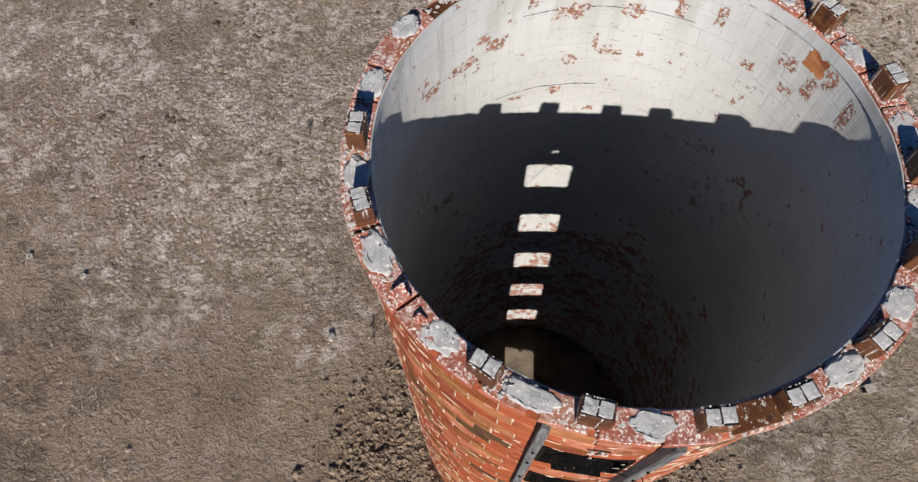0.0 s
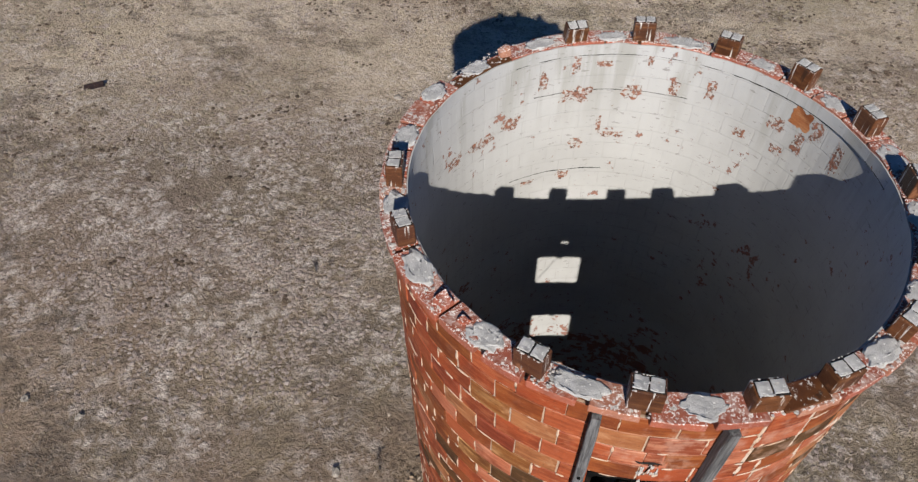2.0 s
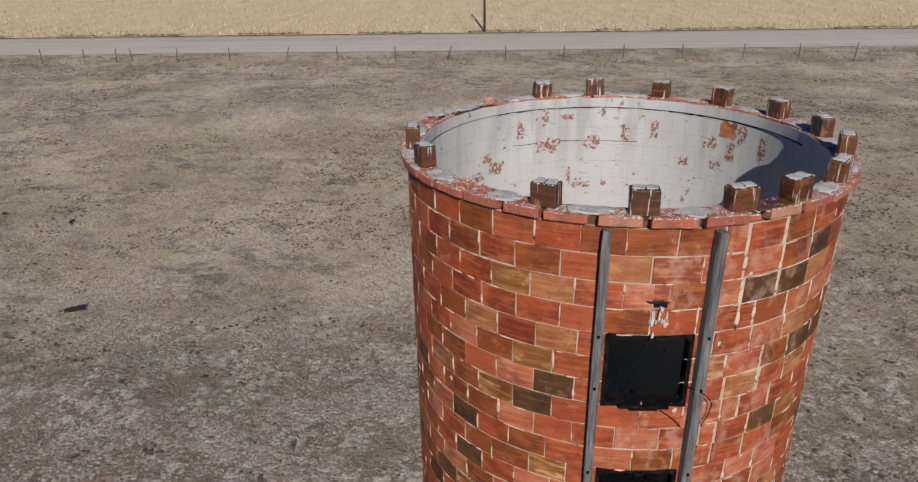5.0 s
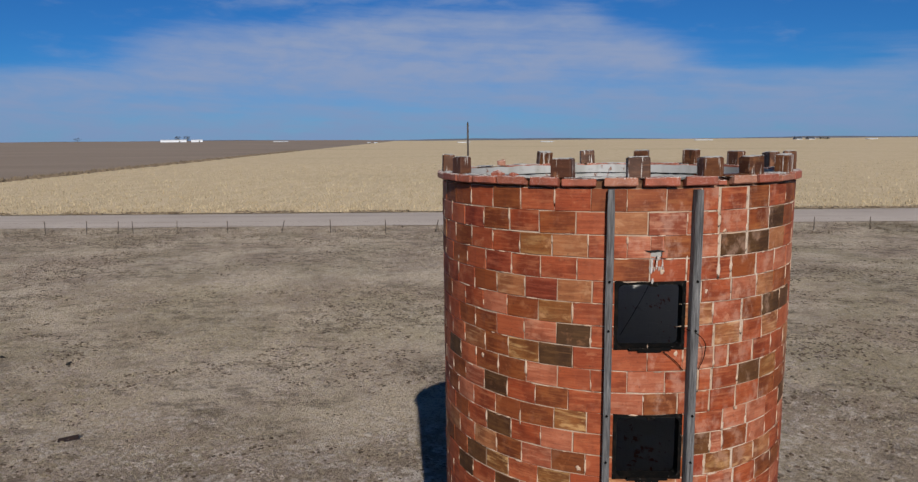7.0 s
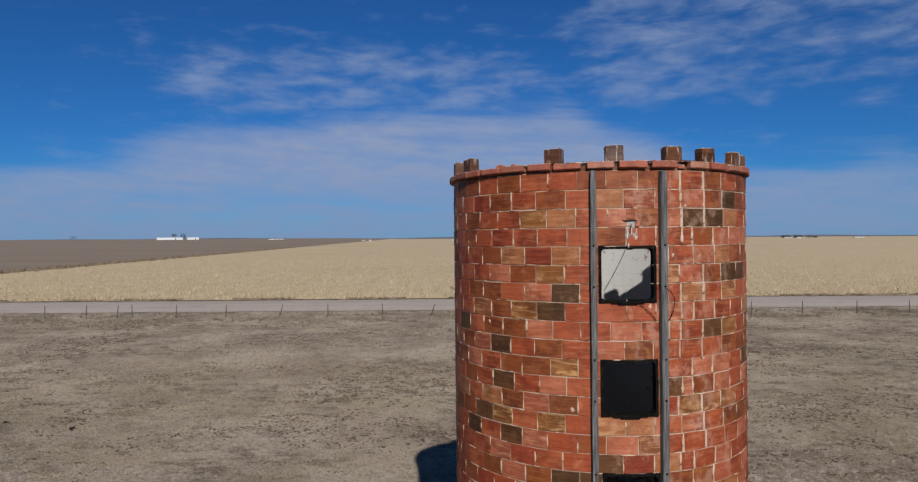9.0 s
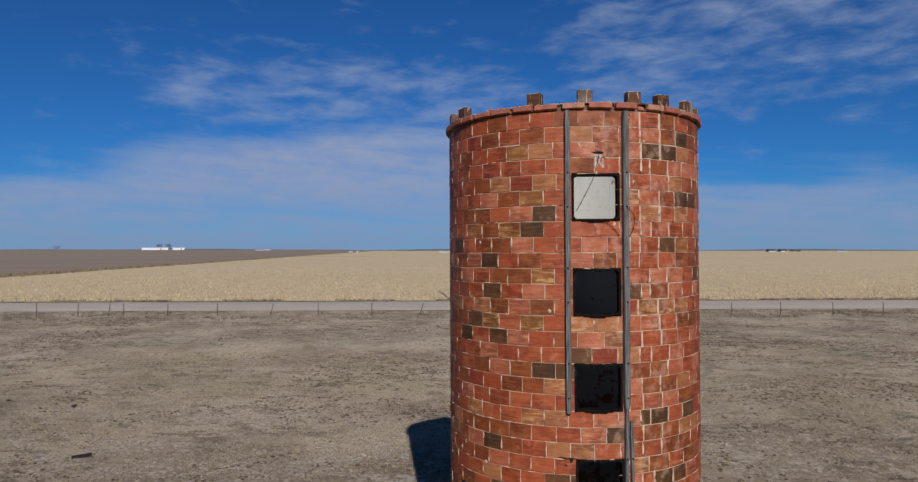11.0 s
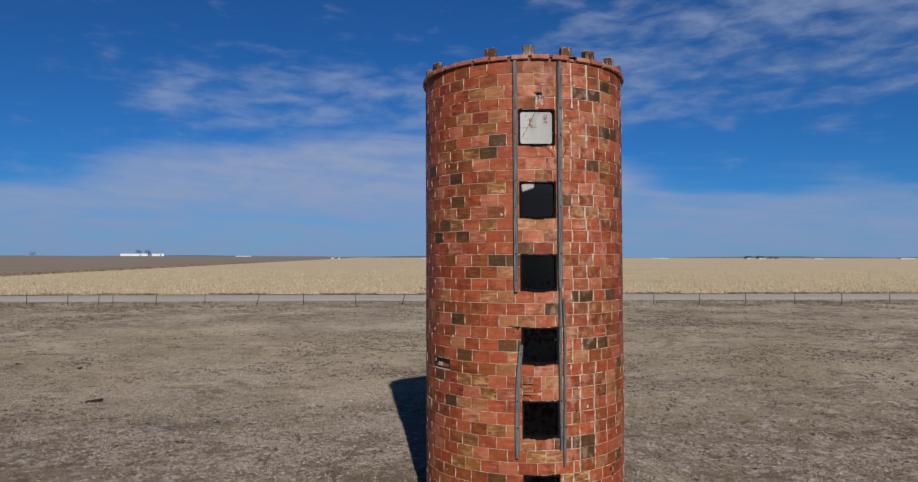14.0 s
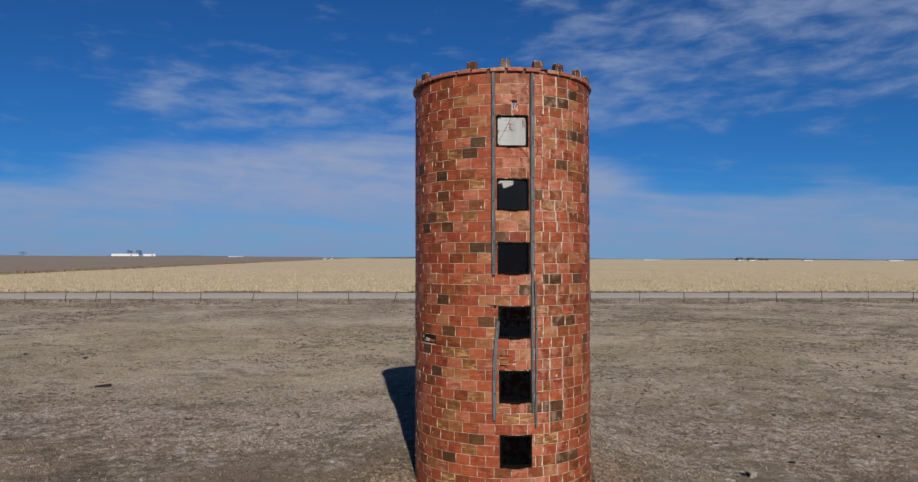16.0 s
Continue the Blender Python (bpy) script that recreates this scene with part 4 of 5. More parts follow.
for a0, a1 in zip(RIM_CUTS, RIM_CUTS[1:]):
    bm = bmesh.new()
    n, top, low = 5, RIM + rng.uniform(-0.008, 0.010), TOP + 0.016 + rng.uniform(-0.003, 0.004)
    out = 1.985 + rng.uniform(-0.012, 0.010)
    g0, g1 = rng.uniform(0.15, 0.5) + (1.3 if a0 in (-125.8, -106.2, -95.9, -85.4) else 0.5 if -160 < a0 < -20 else 0.0), rng.uniform(0.1, 0.45)
    broken = a0 in (-74.8, 127.0, 137.0)
    if broken:
        top, out = top - 0.03, out - 0.04
    ring = []
    for i in range(n + 1):
        a = a0 + g0 + (a1 - a0 - g0 - g1) * i / n
        col = [(1.788, low), (R_OUT + 0.005, low), (out, low + 0.012), (out, top), (1.79, top)]
        ring.append([bm.verts.new(round_axis(a, r, z)) for r, z in col])
    for p, q in zip(ring, ring[1:]):
        for s in range(5):
            bm.faces.new((p[s], p[(s + 1) % 5], q[(s + 1) % 5], q[s]))
    bm.faces.new(ring[0])
    bm.faces.new(ring[-1][::-1])
    bmesh.ops.bevel(bm, geom=list(bm.edges), offset=0.005, segments=1, affect="EDGES")
    roughen(bm, 0.006, 14.0, a0)
    part("rim_tile", bm, silo, mat=RIM_CLAY).matrix_basis = pose(0, 0, 0, 0, 0, 0)

# half tiles set on end round the rim, their cells filled with mortar
BLOCKS = [(-115.9, 0), (-95.6, 0), (-75.3, 0), (-60.5, 0), (-41.0, 0), (-20.0, 0), (0.5, 0), (21.5, 0), (42.5, 0), (63.6, 0), (86.5, 0), (106.0, 1), (-156.5, 0), (-174.5, 0)]
for n, (deg, leaning) in enumerate(BLOCKS):
    bm = bmesh.new()
    tall = 0.185 + rng.uniform(-0.012, 0.012)
    add_box(bm, 0.125, 0.195, tall, pose(0, 0, tall / 2), 0.010, 2)
    roughen(bm, 0.004, 11.0, n)
    block = part("rim_block", bm, silo, "brown glazed clay block set on end, cells filled with mortar", GLAZED)
    block.matrix_basis = place(deg, 1.872, RIM - 0.006, rng.uniform(-3, 3), rng.uniform(-3, 3)) @ pose(0, 0, 0, 0, -14 if leaning else 0, rng.uniform(-4, 4))
    for s in (-1, 1):
        bm = bmesh.new()
        add_box(bm, 0.088, 0.076, 0.016, pose(0, 0, 0), 0.003, 1)
        bmesh.ops.subdivide_edges(bm, edges=list(bm.edges), cuts=2, use_grid_fill=True)
        roughen(bm, 0.006, 28.0, n + s)
        fill = pose(rng.uniform(-0.004, 0.004), s * 0.044, tall + 0.001, 0, 0, rng.uniform(-5, 5))
        part("mortar_fill", bm, block, "crumbling grey mortar fill", CEMENT).matrix_basis = fill
        # black plate under the fill paints the crack's shade
        bm = bmesh.new()
        add_box(bm, 0.101, 0.086, 0.008, bevel=0.002)
        part("cell_gap", bm, block, "black plate painted as the shaded crack round the fill", SHADE_DUNG_BLACK).matrix_basis = pose(0, s * 0.044, tall - 0.001)
    bm = bmesh.new()
    for k in range(16):
        side = rng.choice((-1, 1))
        x, y = (side * 0.057, rng.uniform(-0.09, 0.09)) if k % 2 else (rng.uniform(-0.058, 0.058), rng.uniform(-0.09, 0.09))
        lump(bm, rng.uniform(0.003, 0.008), rng.uniform(0.004, 0.011), 0.003, pose(x, y, tall + (0.001 if k % 2 else 0.008)), n * 20 + k, 0.8, 1)
    part("lime_crumbs", bm, block, "white lime crumbs", LIME)

# stumps of lost blocks
for deg, w, d, tall in ((127.5, 0.09, 0.08, 0.075), (154.5, 0.19, 0.12, 0.065), (-137.0, 0.10, 0.09, 0.05), (-131.5, 0.07, 0.06, 0.04)):
    bm = bmesh.new()
    add_box(bm, d, w, tall, pose(0, 0, tall / 2), 0.008, 2)
    bmesh.ops.subdivide_edges(bm, edges=list(bm.edges), cuts=1, use_grid_fill=True)
    roughen(bm, 0.022, 13.0, deg)
    stump = part("block_stump", bm, silo, "broken stump of a clay block", RIM_CLAY)
    stump.matrix_basis = place(deg, 1.88, RIM - 0.008, rng.uniform(-5, 5), 0)

# flat pads of cement between the blocks
PADS = [-147.1, -126.0, -106.8, -85.5, -49.0, -30.5, -8.0, 10.8, 32.0, 53.5, 75.0, 95.5, 116.0, 137.5, 154.5, -166.0, 171.0]
for n, deg in enumerate(PADS):
    bm = bmesh.new()
    lump(bm, 0.078 + rng.uniform(-0.008, 0.012), 0.145 + rng.uniform(-0.025, 0.02), 0.022, seed=n, rough=0.40, sub=4)
    for q in bm.verts:
        q.co.z = min(q.co.z, 0.010 + 0.004 * noise.noise(q.co * 14.0 + Vector((n, 0, 0))))
    roughen(bm, 0.0035, 30.0, n)
    part("cement_pad", bm, silo, "flat cracked grey cement pad", CEMENT, True).matrix_basis = place(deg, 1.875, RIM + (0.058 if deg == 154.5 else 0.002))
bm = bmesh.new()
add_box(bm, 0.16, 0.30, 0.02, bevel=0.006)
roughen(bm, 0.006, 9.0, 3)
part("rim_slab", bm, silo, "thin brown clay slab spattered with lime", GLAZED).matrix_basis = place(-68.2, 1.875, RIM + 0.008)

# crumbs of lime and mortar on the rim
bm = bmesh.new()
for n in range(2600):
    deg = rng.uniform(-180, 180) if n % 3 else rng.uniform(60, 175)
    near = min(abs((deg - b + 180) % 360 - 180) for b, _ in BLOCKS)
    if near > 7.5 and rng.random() < 0.72:
        continue
    s = rng.uniform(0.004, 0.013) * (1.6 if rng.random() < 0.12 else 1.0)
    got = bmesh.ops.create_icosphere(bm, subdivisions=1, radius=1.0)
    m = place(deg, rng.uniform(1.80, 1.975), RIM + 0.003) @ pose(0, 0, 0, 0, 0, rng.uniform(0, 180))
    for q in got["verts"]:
        q.co = m @ Vector((q.co.x * s * rng.uniform(0.7, 1.5), q.co.y * s * rng.uniform(0.7, 1.5), q.co.z * s * 0.28))
tagged(part("lime_grit", bm, silo, "white lime crumbs scattered over the rim", LIME), kind="stuff")

# bare spots where the lining has come away: angle, height, width, drop
SPOTS = [(115.4, 8.12, 0.10, 0.17), (104.1, 7.91, 0.30, 0.16), (86.7, 7.93, 0.17, 0.17), (125.6, 7.74, 0.20, 0.16), (137.5, 7.67, 0.28, 0.13), (149.1, 7.68, 0.20, 0.13), (95.2, 7.52, 0.06, 0.20), (90.6, 7.40, 0.24, 0.07), (101.9, 7.29, 0.14, 0.13), (105.0, 6.86, 0.13, 0.12),
         (105.0, 8.27, 0.08, 0.22), (96.3, 8.24, 0.16, 0.07), (37.0, 8.25, 0.20, 0.20), (31.5, 8.23, 0.14, 0.19), (35.5, 8.03, 0.10, 0.24), (22.9, 8.14, 0.10, 0.28), (43.5, 8.07, 0.15, 0.16), (64.2, 8.12, 0.08, 0.20), (74.6, 8.05, 0.09, 0.18), (52.4, 7.80, 0.12, 0.10), (117.9, 6.84, 0.16, 0.05), (40.6, 7.83, 0.12, 0.09), (83.0, 8.30, 0.05, 0.12)]
for n, (deg, z, wide, drop) in enumerate(SPOTS):
    verts, faces, k = [round_axis(deg, R_IN - 0.003, z)], [], 30
    for i in range(k):
        a = 2 * math.pi * i / k
        s = 0.48 * (1 + 0.55 * noise.noise((math.cos(a) * 1.6 + n * 5, math.sin(a) * 1.6, n)) + 0.35 * noise.noise((math.cos(a) * 5 + n * 5, math.sin(a) * 5, n)))
        box = 1 / max(abs(math.cos(a)), abs(math.sin(a))) ** 0.8
        verts.append(round_axis(deg + math.degrees(math.cos(a) * s * box * wide / R_IN), R_IN - 0.003, z + math.sin(a) * s * box * drop))
        faces.append((0, 1 + i, 1 + (i + 1) % k))
    part("bare_spot", mesh_of("bare_spot", verts, faces, [TAN if n == 12 else BARE]), silo, "bare red clay where plaster fell off")
# hoop cracks in the lining
for z, a0, a1 in ((8.350, 5, 125), (7.955, 70, 118), (6.93, 92, 125)):
    bm = bmesh.new()
    prev = None
    k = int(a1 - a0)
    for i in range(k + 1):
        a = a0 + (a1 - a0) * i / k
        zz = z + 0.012 * noise.noise((a * 0.12, z, 0))
        t = 0.004 * (0.5 + abs(noise.noise((a * 0.3, z, 4))) * 2) * (2.0 if z > 8.3 and a < 60 else 1.0)
        row = [bm.verts.new(round_axis(a, R_IN - 0.003, zz + s * t)) for s in (-1, 1)]
        if prev:
            bm.faces.new((prev[0], row[0], row[1], prev[1]))
        prev = row
    part("hoop_crack", bm, silo, "dark crack round the lining", IRON)

# iron door frames
for i, top in enumerate(DOOR_TOPS):
    mid, low = (DOOR_A0 + DOOR_A1) / 2 + DOOR_DRIFT * i, top - 3 * COURSE
    w = R_OUT * 2 * math.sin(radians((DOOR_A1 - DOOR_A0) / 2))
    door = part("door_frame", bpy.data.meshes.new("door_frame"), silo, "black iron frame of an open silo door")
    bm = bmesh.new()
    hw, hh, k = w / 2, (top - low) / 2, 6
    rings = []
    for grow, deep in ((0.006, 0.008), (-0.026, 0.008), (-0.034, -0.09), (0.006, -0.09)):
        ring = []
        for cx, cz, start in ((1, 1, 0), (-1, 1, 90), (-1, -1, 180), (1, -1, 270)):
            rad = 0.05 if grow < 0 else 0.006
            for s in range(k + 1):
                a = radians(start + 90 * s / k)
                y, z = cx * (hw + grow - rad) + rad * math.cos(a), cz * (hh + grow - rad) + rad * math.sin(a)
                ring.append(bm.verts.new((math.sqrt(max(0.0, R_OUT ** 2 - y * y)) + deep, y, z)))
        rings.append(ring)
    m = len(rings[0])
    for p, q in zip(rings, rings[1:] + rings[:1]):
        for s in range(m):
            bm.faces.new((p[s], p[(s + 1) % m], q[(s + 1) % m], q[s]))
    bmesh.ops.recalc_face_normals(bm, faces=bm.faces)
    bm.to_mesh(door.data)
    bm.free()
    door.data.materials.append(IRON)
    door.matrix_basis = pose(0, 0, (top + low) / 2, 0, 0, mid)
    bm = bmesh.new()
    add_box(bm, 0.05, w * 0.60, 0.022, bevel=0.005)
    add_box(bm, 0.04, w * 0.34, 0.022, pose(0.004, 0, -0.018), 0.006)
    roughen(bm, 0.004, 15.0, i)
    part("sill_lip", bm, door, "rusted iron lip with bird droppings", IRON).matrix_basis = pose(R_OUT + 0.004, 0, -hh + 0.012)
    bm = bmesh.new()
    add_box(bm, 0.02, 0.07, 0.03, bevel=0.004)
    part("latch_lug", bm, door, mat=IRON).matrix_basis = pose(R_OUT + 0.004, 0.02, hh - 0.025)

# weathered timber rails of the door ladder
def rail(deg, z0, z1, wide, deep, bow, label, seed, lean=0.0):
    bm = bmesh.new()
    k = max(6, int((z1 - z0) / 0.18))
    ring = []
    for i in range(k + 1):
        z = z0 + (z1 - z0) * i / k
        s = bow * math.sin(math.pi * 0.9 * i / k) + lean * (i / k) ** 3 + 0.006 * noise.noise((z * 1.3, seed, 0))
        x = 0.004 * noise.noise((z * 1.7, seed, 9))
        thin = 1.0 if 0 < i < k else 0.82
        ring.append([bm.verts.new((x + u * deep, s + t * wide * thin / 2, z)) for u, t in ((0, -1), (0.85, -1), (1, -0.85), (1, 0.85), (0.85, 1), (0, 1))])
    for p, q in zip(ring, ring[1:]):
        for s in range(6):
            bm.faces.new((p[s], p[(s + 1) % 6], q[(s + 1) % 6], q[s]))
    bm.faces.new(ring[0])
    bm.faces.new(ring[-1][::-1])
    ob = part("rail", bm, silo, label, WOOD)
    ob.matrix_basis = pose(0, 0, 0, 0, 0, deg) @ pose(R_OUT + 0.006, 0, 0)
    for t in DOOR_TOPS:
        for z in (t + 0.01, t - 0.44):
            if z0 + 0.05 < z < z1 - 0.05:
                b = bmesh.new()
                bmesh.ops.create_cone(b, cap_ends=True, segments=8, radius1=0.012, radius2=0.010, depth=0.014, matrix=pose(0, 0, 0, 0, 90, 0))
                part("bolt", b, ob, mat=IRON).matrix_basis = pose(deep + 0.006, bow * math.sin(math.pi * 0.9 * (z - z0) / (z1 - z0)) + lean * ((z - z0) / (z1 - z0)) ** 3, z)


rail(-102.6, 4.42, 8.39, 0.068, 0.062, 0.0, "silver-grey weathered timber rail beside the doors", 1)
rail(-80.3, 4.48, 8.38, 0.078, 0.070, 0.0, "silver-grey weathered timber rail beside the doors", 2)
rail(-102.3, 1.60, 3.52, 0.072, 0.05, -0.004, "warped, split piece of grey timber rail", 3, 0.075)  # half torn off
rail(-80.2, 1.75, 4.52, 0.046, 0.055, -0.012, "grey timber rail, split along its length", 4)
rail(-78.5, 1.45, 4.30, 0.040, 0.045, 0.014, "split-off length of grey timber rail", 5)


def wire(name, pts, r, label):
    cu = bpy.data.curves.new(name, "CURVE")
    cu.dimensions, cu.bevel_depth, cu.bevel_resolution = "3D", r, 1
    s = cu.splines.new("BEZIER")
    s.bezier_points.add(len(pts) - 1)
    for q, p in zip(s.bezier_points, pts):
        q.co, q.handle_left_type, q.handle_right_type = p, "AUTO", "AUTO"
    cu.materials.append(IRON)
    ob = new(name, cu)
    ob.parent = silo
    tagged(ob, label)


wire("wire", [round_axis(-90.5, R_OUT + 0.01, 7.80), round_axis(-92.0, R_OUT - 0.01, 7.56), round_axis(-95.5, R_OUT - 0.03, 7.30), round_axis(-99.5, R_OUT - 0.03, 7.06)], 0.004, "thin rusty wire hanging across the door")
wire("wire", [round_axis(-83.5, R_OUT + 0.03, 7.15), round_axis(-78.5, R_OUT + 0.09, 7.05), round_axis(-76.8, R_OUT + 0.04, 6.88), round_axis(-78.2, R_OUT + 0.03, 6.74)], 0.004, "thin rusty wire loop on the rail")
wire("wire", [round_axis(-88.0, R_OUT + 0.02, 6.92), round_axis(-84.5, R_OUT + 0.025, 6.82), round_axis(-82.6, R_OUT + 0.02, 6.74)], 0.004, "thin rusty wire under the door")

# broken edge round the small hole over the top door, with bird droppings below it
bm = bmesh.new()
lump(bm, 0.012, 0.018, 0.024, place(-90.2, R_OUT - 0.004, 7.775), 4, 0.8, 3)
lump(bm, 0.004, 0.012, 0.060, place(-91.7, R_OUT + 0.001, 7.70), 5, 0.9, 3)
lump(bm, 0.004, 0.007, 0.036, place(-90.4, R_OUT + 0.001, 7.715), 6, 0.9, 3)
lump(bm, 0.004, 0.006, 0.045, place(-88.9, R_OUT + 0.001, 7.72), 8, 0.9, 3)
lump(bm, 0.004, 0.010, 0.022, place(-91.5, R_OUT + 0.008, 7.565), 7, 0.9, 3)
for k in range(7):
    lump(bm, 0.003, rng.uniform(0.003, 0.007), rng.uniform(0.012, 0.030), place(-92.3 + 0.62 * k, R_OUT + 0.001, 7.69 - rng.uniform(0.0, 0.012)), 60 + k, 0.9, 2)
part("lime_streak", bm, silo, "white droppings streaked under a hole", LIME, True)
bm = bmesh.new()
for k in range(26):
    lump(bm, rng.uniform(0.008, 0.018), rng.uniform(0.010, 0.022), rng.uniform(0.006, 0.014), place(rng.uniform(-92.6, -89.2), R_OUT - rng.uniform(0.004, 0.05), 7.686 + rng.uniform(0.0, 0.010)), 80 + k, 0.8, 1)
part("nest_litter", bm, silo, "straw-coloured bird litter filling the foot of a hole", STRAW)
# chipped faces and cracks, their shade put on as black lumps
CHIPS = [(-91.0, 7.838, 0.16, 0.024), (-102.6, 3.818, 0.20, 0.022), (-105.6, 3.824, 0.09, 0.018), (-104.0, 3.73, 0.03, 0.03), (-102.0, 3.79, 0.05, 0.05), (-46.0, 1.22, 0.05, 0.06), (-43.0, 1.28, 0.04, 0.05), (-44.0, 1.12, 0.05, 0.05), (-146.0, 2.28, 0.035, 0.035), (-146.0, 1.93, 0.03, 0.07), (-120.0, 2.05, 0.05, 0.02), (-71.0, 2.36, 0.05, 0.02)]
for n, (deg, z, wide, tall) in enumerate(CHIPS):
    bm = bmesh.new()
    lump(bm, 0.007, wide / 2, tall / 2, seed=n + 20, rough=0.9)
    part("chip", bm, silo, "black lump painted as shade in a chipped tile", SHADE_DUNG_BLACK).matrix_basis = place(deg, R_OUT + 0.001, z)
bm = bmesh.new()
lump(bm, 0.02, 0.025, 0.035, seed=31, rough=0.7)
part("mortar_lump", bm, silo, "pale lump of mortar in a broken tile", MORTAR).matrix_basis = place(-156.5, R_OUT - 0.035, 3.06)

# ---- things on the pasture ----
def ground_at(x, y):
    return slope(x, y) + swell(x, y)


def rusty_sheet(x, y):
    t = thing("metal_sheet", "bent dark rusty metal sheet lying in the grass", "scrap metal", at=pose(x, y, ground_at(x, y) + 0.03, 4, -4, 22))
    bm = bmesh.new()
    n = 10
    rows = []
    for i in range(n + 1):
        u = i / n
        z = 0.022 * (1 - math.cos(u * 2.6))
        rows.append([[bm.verts.new((-0.29 + 0.58 * j / 6, -0.12 + 0.24 * u, z + 0.015 * noise.noise((j, u * 3, 0)) - d)) for j in range(7)] for d in (0, 0.012)])
    for p, q in zip(rows, rows[1:]):
        for d in (0, 1):
            for j in range(6):
                bm.faces.new((p[d][j], p[d][j + 1], q[d][j + 1], q[d][j]))
        for j in (0, 6):
            bm.faces.new((p[0][j], q[0][j], q[1][j], p[1][j]))
    for e in (rows[0], rows[-1]):
        for j in range(6):
            bm.faces.new((e[0][j], e[0][j + 1], e[1][j + 1], e[1][j]))
    part("sheet", bm, t, mat=RUST)
    bm = bmesh.new()
    add_box(bm, 0.07, 0.05, 0.02, bevel=0.005)
    part("flange", bm, t, "pale folded tab", STONE).matrix_basis = pose(-0.04, -0.16, -0.005)


rusty_sheet(-12.75, 14.6)


def stone(x, y, s, seed, label="pale fieldstone half sunk in the ground", mat=STONE):
    bm = bmesh.new()
    lump(bm, s, s * 0.75, s * 0.55, seed=seed, rough=0.5)
    ob = part("stone", bm, None, "", mat)
    ob.matrix_basis = pose(x, y, ground_at(x, y) + s * 0.2, 0, 0, seed * 40)
    tagged(ob, label, "stone", "stones in the pasture")


def clod(x, y, s, seed):
    bm = bmesh.new()
    lump(bm, s, s * 0.8, s * 0.6, seed=seed, rough=0.6)
    ob = part("clod", bm, None, "", CLOD)
    ob.matrix_basis = pose(x, y, ground_at(x, y) + s * 0.2, 0, 0, seed * 40)
    tagged(ob, "clod of dug brown earth by the silo", "earth", "clods round the silo")


for n, (x, y, s) in enumerate(((-8.0, 4.1, 0.09), (-9.25, 4.38, 0.09), (-8.1, 2.68, 0.05), (-3.6, 15.1, 0.13), (-6.0, 1.0, 0.06), (-5.1, -0.6, 0.05), (-2.86, 3.5, 0.10), (-14.5, 11.0, 0.12), (8.9, 6.0, 0.09))):
    stone(x, y, s, n + 1)


def dead_weed(x, y, tall, stems, seed):
    """A dead weed: a few bent dark stems with side twigs, rising from one root."""
    r = random.Random(seed)
    t = thing("dead_weed", "dead dark weed with bare twigs standing in the pasture", "weed", "dead weeds", at=pose(x, y, ground_at(x, y) - 0.01))
    for _ in range(stems):
        cu = bpy.data.curves.new("stem", "CURVE")
        cu.dimensions, cu.bevel_depth, cu.bevel_resolution = "3D", 0.006, 0
        a, lean = r.uniform(0, 6.283), r.uniform(0.15, 0.6)
        top = Vector((math.cos(a) * lean, math.sin(a) * lean, 1.0)) * tall * r.uniform(0.6, 1.0)
        for start, end in [(Vector((0, 0, 0)), top)] + [(top * k, top * k + Vector((r.uniform(-1, 1), r.uniform(-1, 1), 0.6)) * tall * 0.25) for k in (0.45, 0.65, 0.8)]:
            sp = cu.splines.new("POLY")
            sp.points.add(2)
            for q, u in zip(sp.points, (0.0, 0.5, 1.0)):
                p = start.lerp(end, u) + Vector((0, 0, 0.06 * tall * math.sin(3.14 * u)))
                q.co, q.radius = (*p, 1), 1.0 - 0.6 * u
        cu.materials.append(WEED)
        part("stem", cu, t)


for n, (x, y, tall, stems) in enumerate(((-2.07, 3.56, 0.32, 6), (-4.32, 8.02, 0.34, 7), (-4.05, 8.1, 0.26, 5))):
    dead_weed(x, y, tall, stems, n + 40)

SCRAPS = [(9.14, 5.13, 0.1), (13.23, 7.35, 0.09), (-16.55, 21.51, 0.17), (-19.6, 22.06, 0.15), (7.95, 6.99, 0.06)]


def block_on_ground(x, y):
    t = thing("tile_fragment", "grey broken block lying on the ground", "tile", at=pose(x, y, ground_at(x, y) + 0.075, 12, 8, 25))
    bm = bmesh.new()
    add_box(bm, 0.22, 0.17, 0.17, bevel=0.012)
    roughen(bm, 0.02, 6.0, 2)
    part("shell", bm, t, mat=STONE)
    # a flat black plate stands in for the shade of an open cell
    bm = bmesh.new()
    add_box(bm, 0.01, 0.11, 0.10, bevel=0.003)
    part("hollow", bm, t, "black plate painted as a shaded hollow cell", IRON).matrix_basis = pose(-0.113, 0, 0)


block_on_ground(7.42, 4.00)
bm = bmesh.new()
lump(bm, 0.16, 0.10, 0.035, seed=52, rough=0.7, sub=3)
slab = part("mortar_slab", bm, None, "", STONE)
slab.matrix_basis = pose(6.72, 3.80, ground_at(6.72, 3.80) + 0.015, 3, 0, -35)
tagged(slab, "crumbling grey slab of mortar lying on bare earth", "rubble")

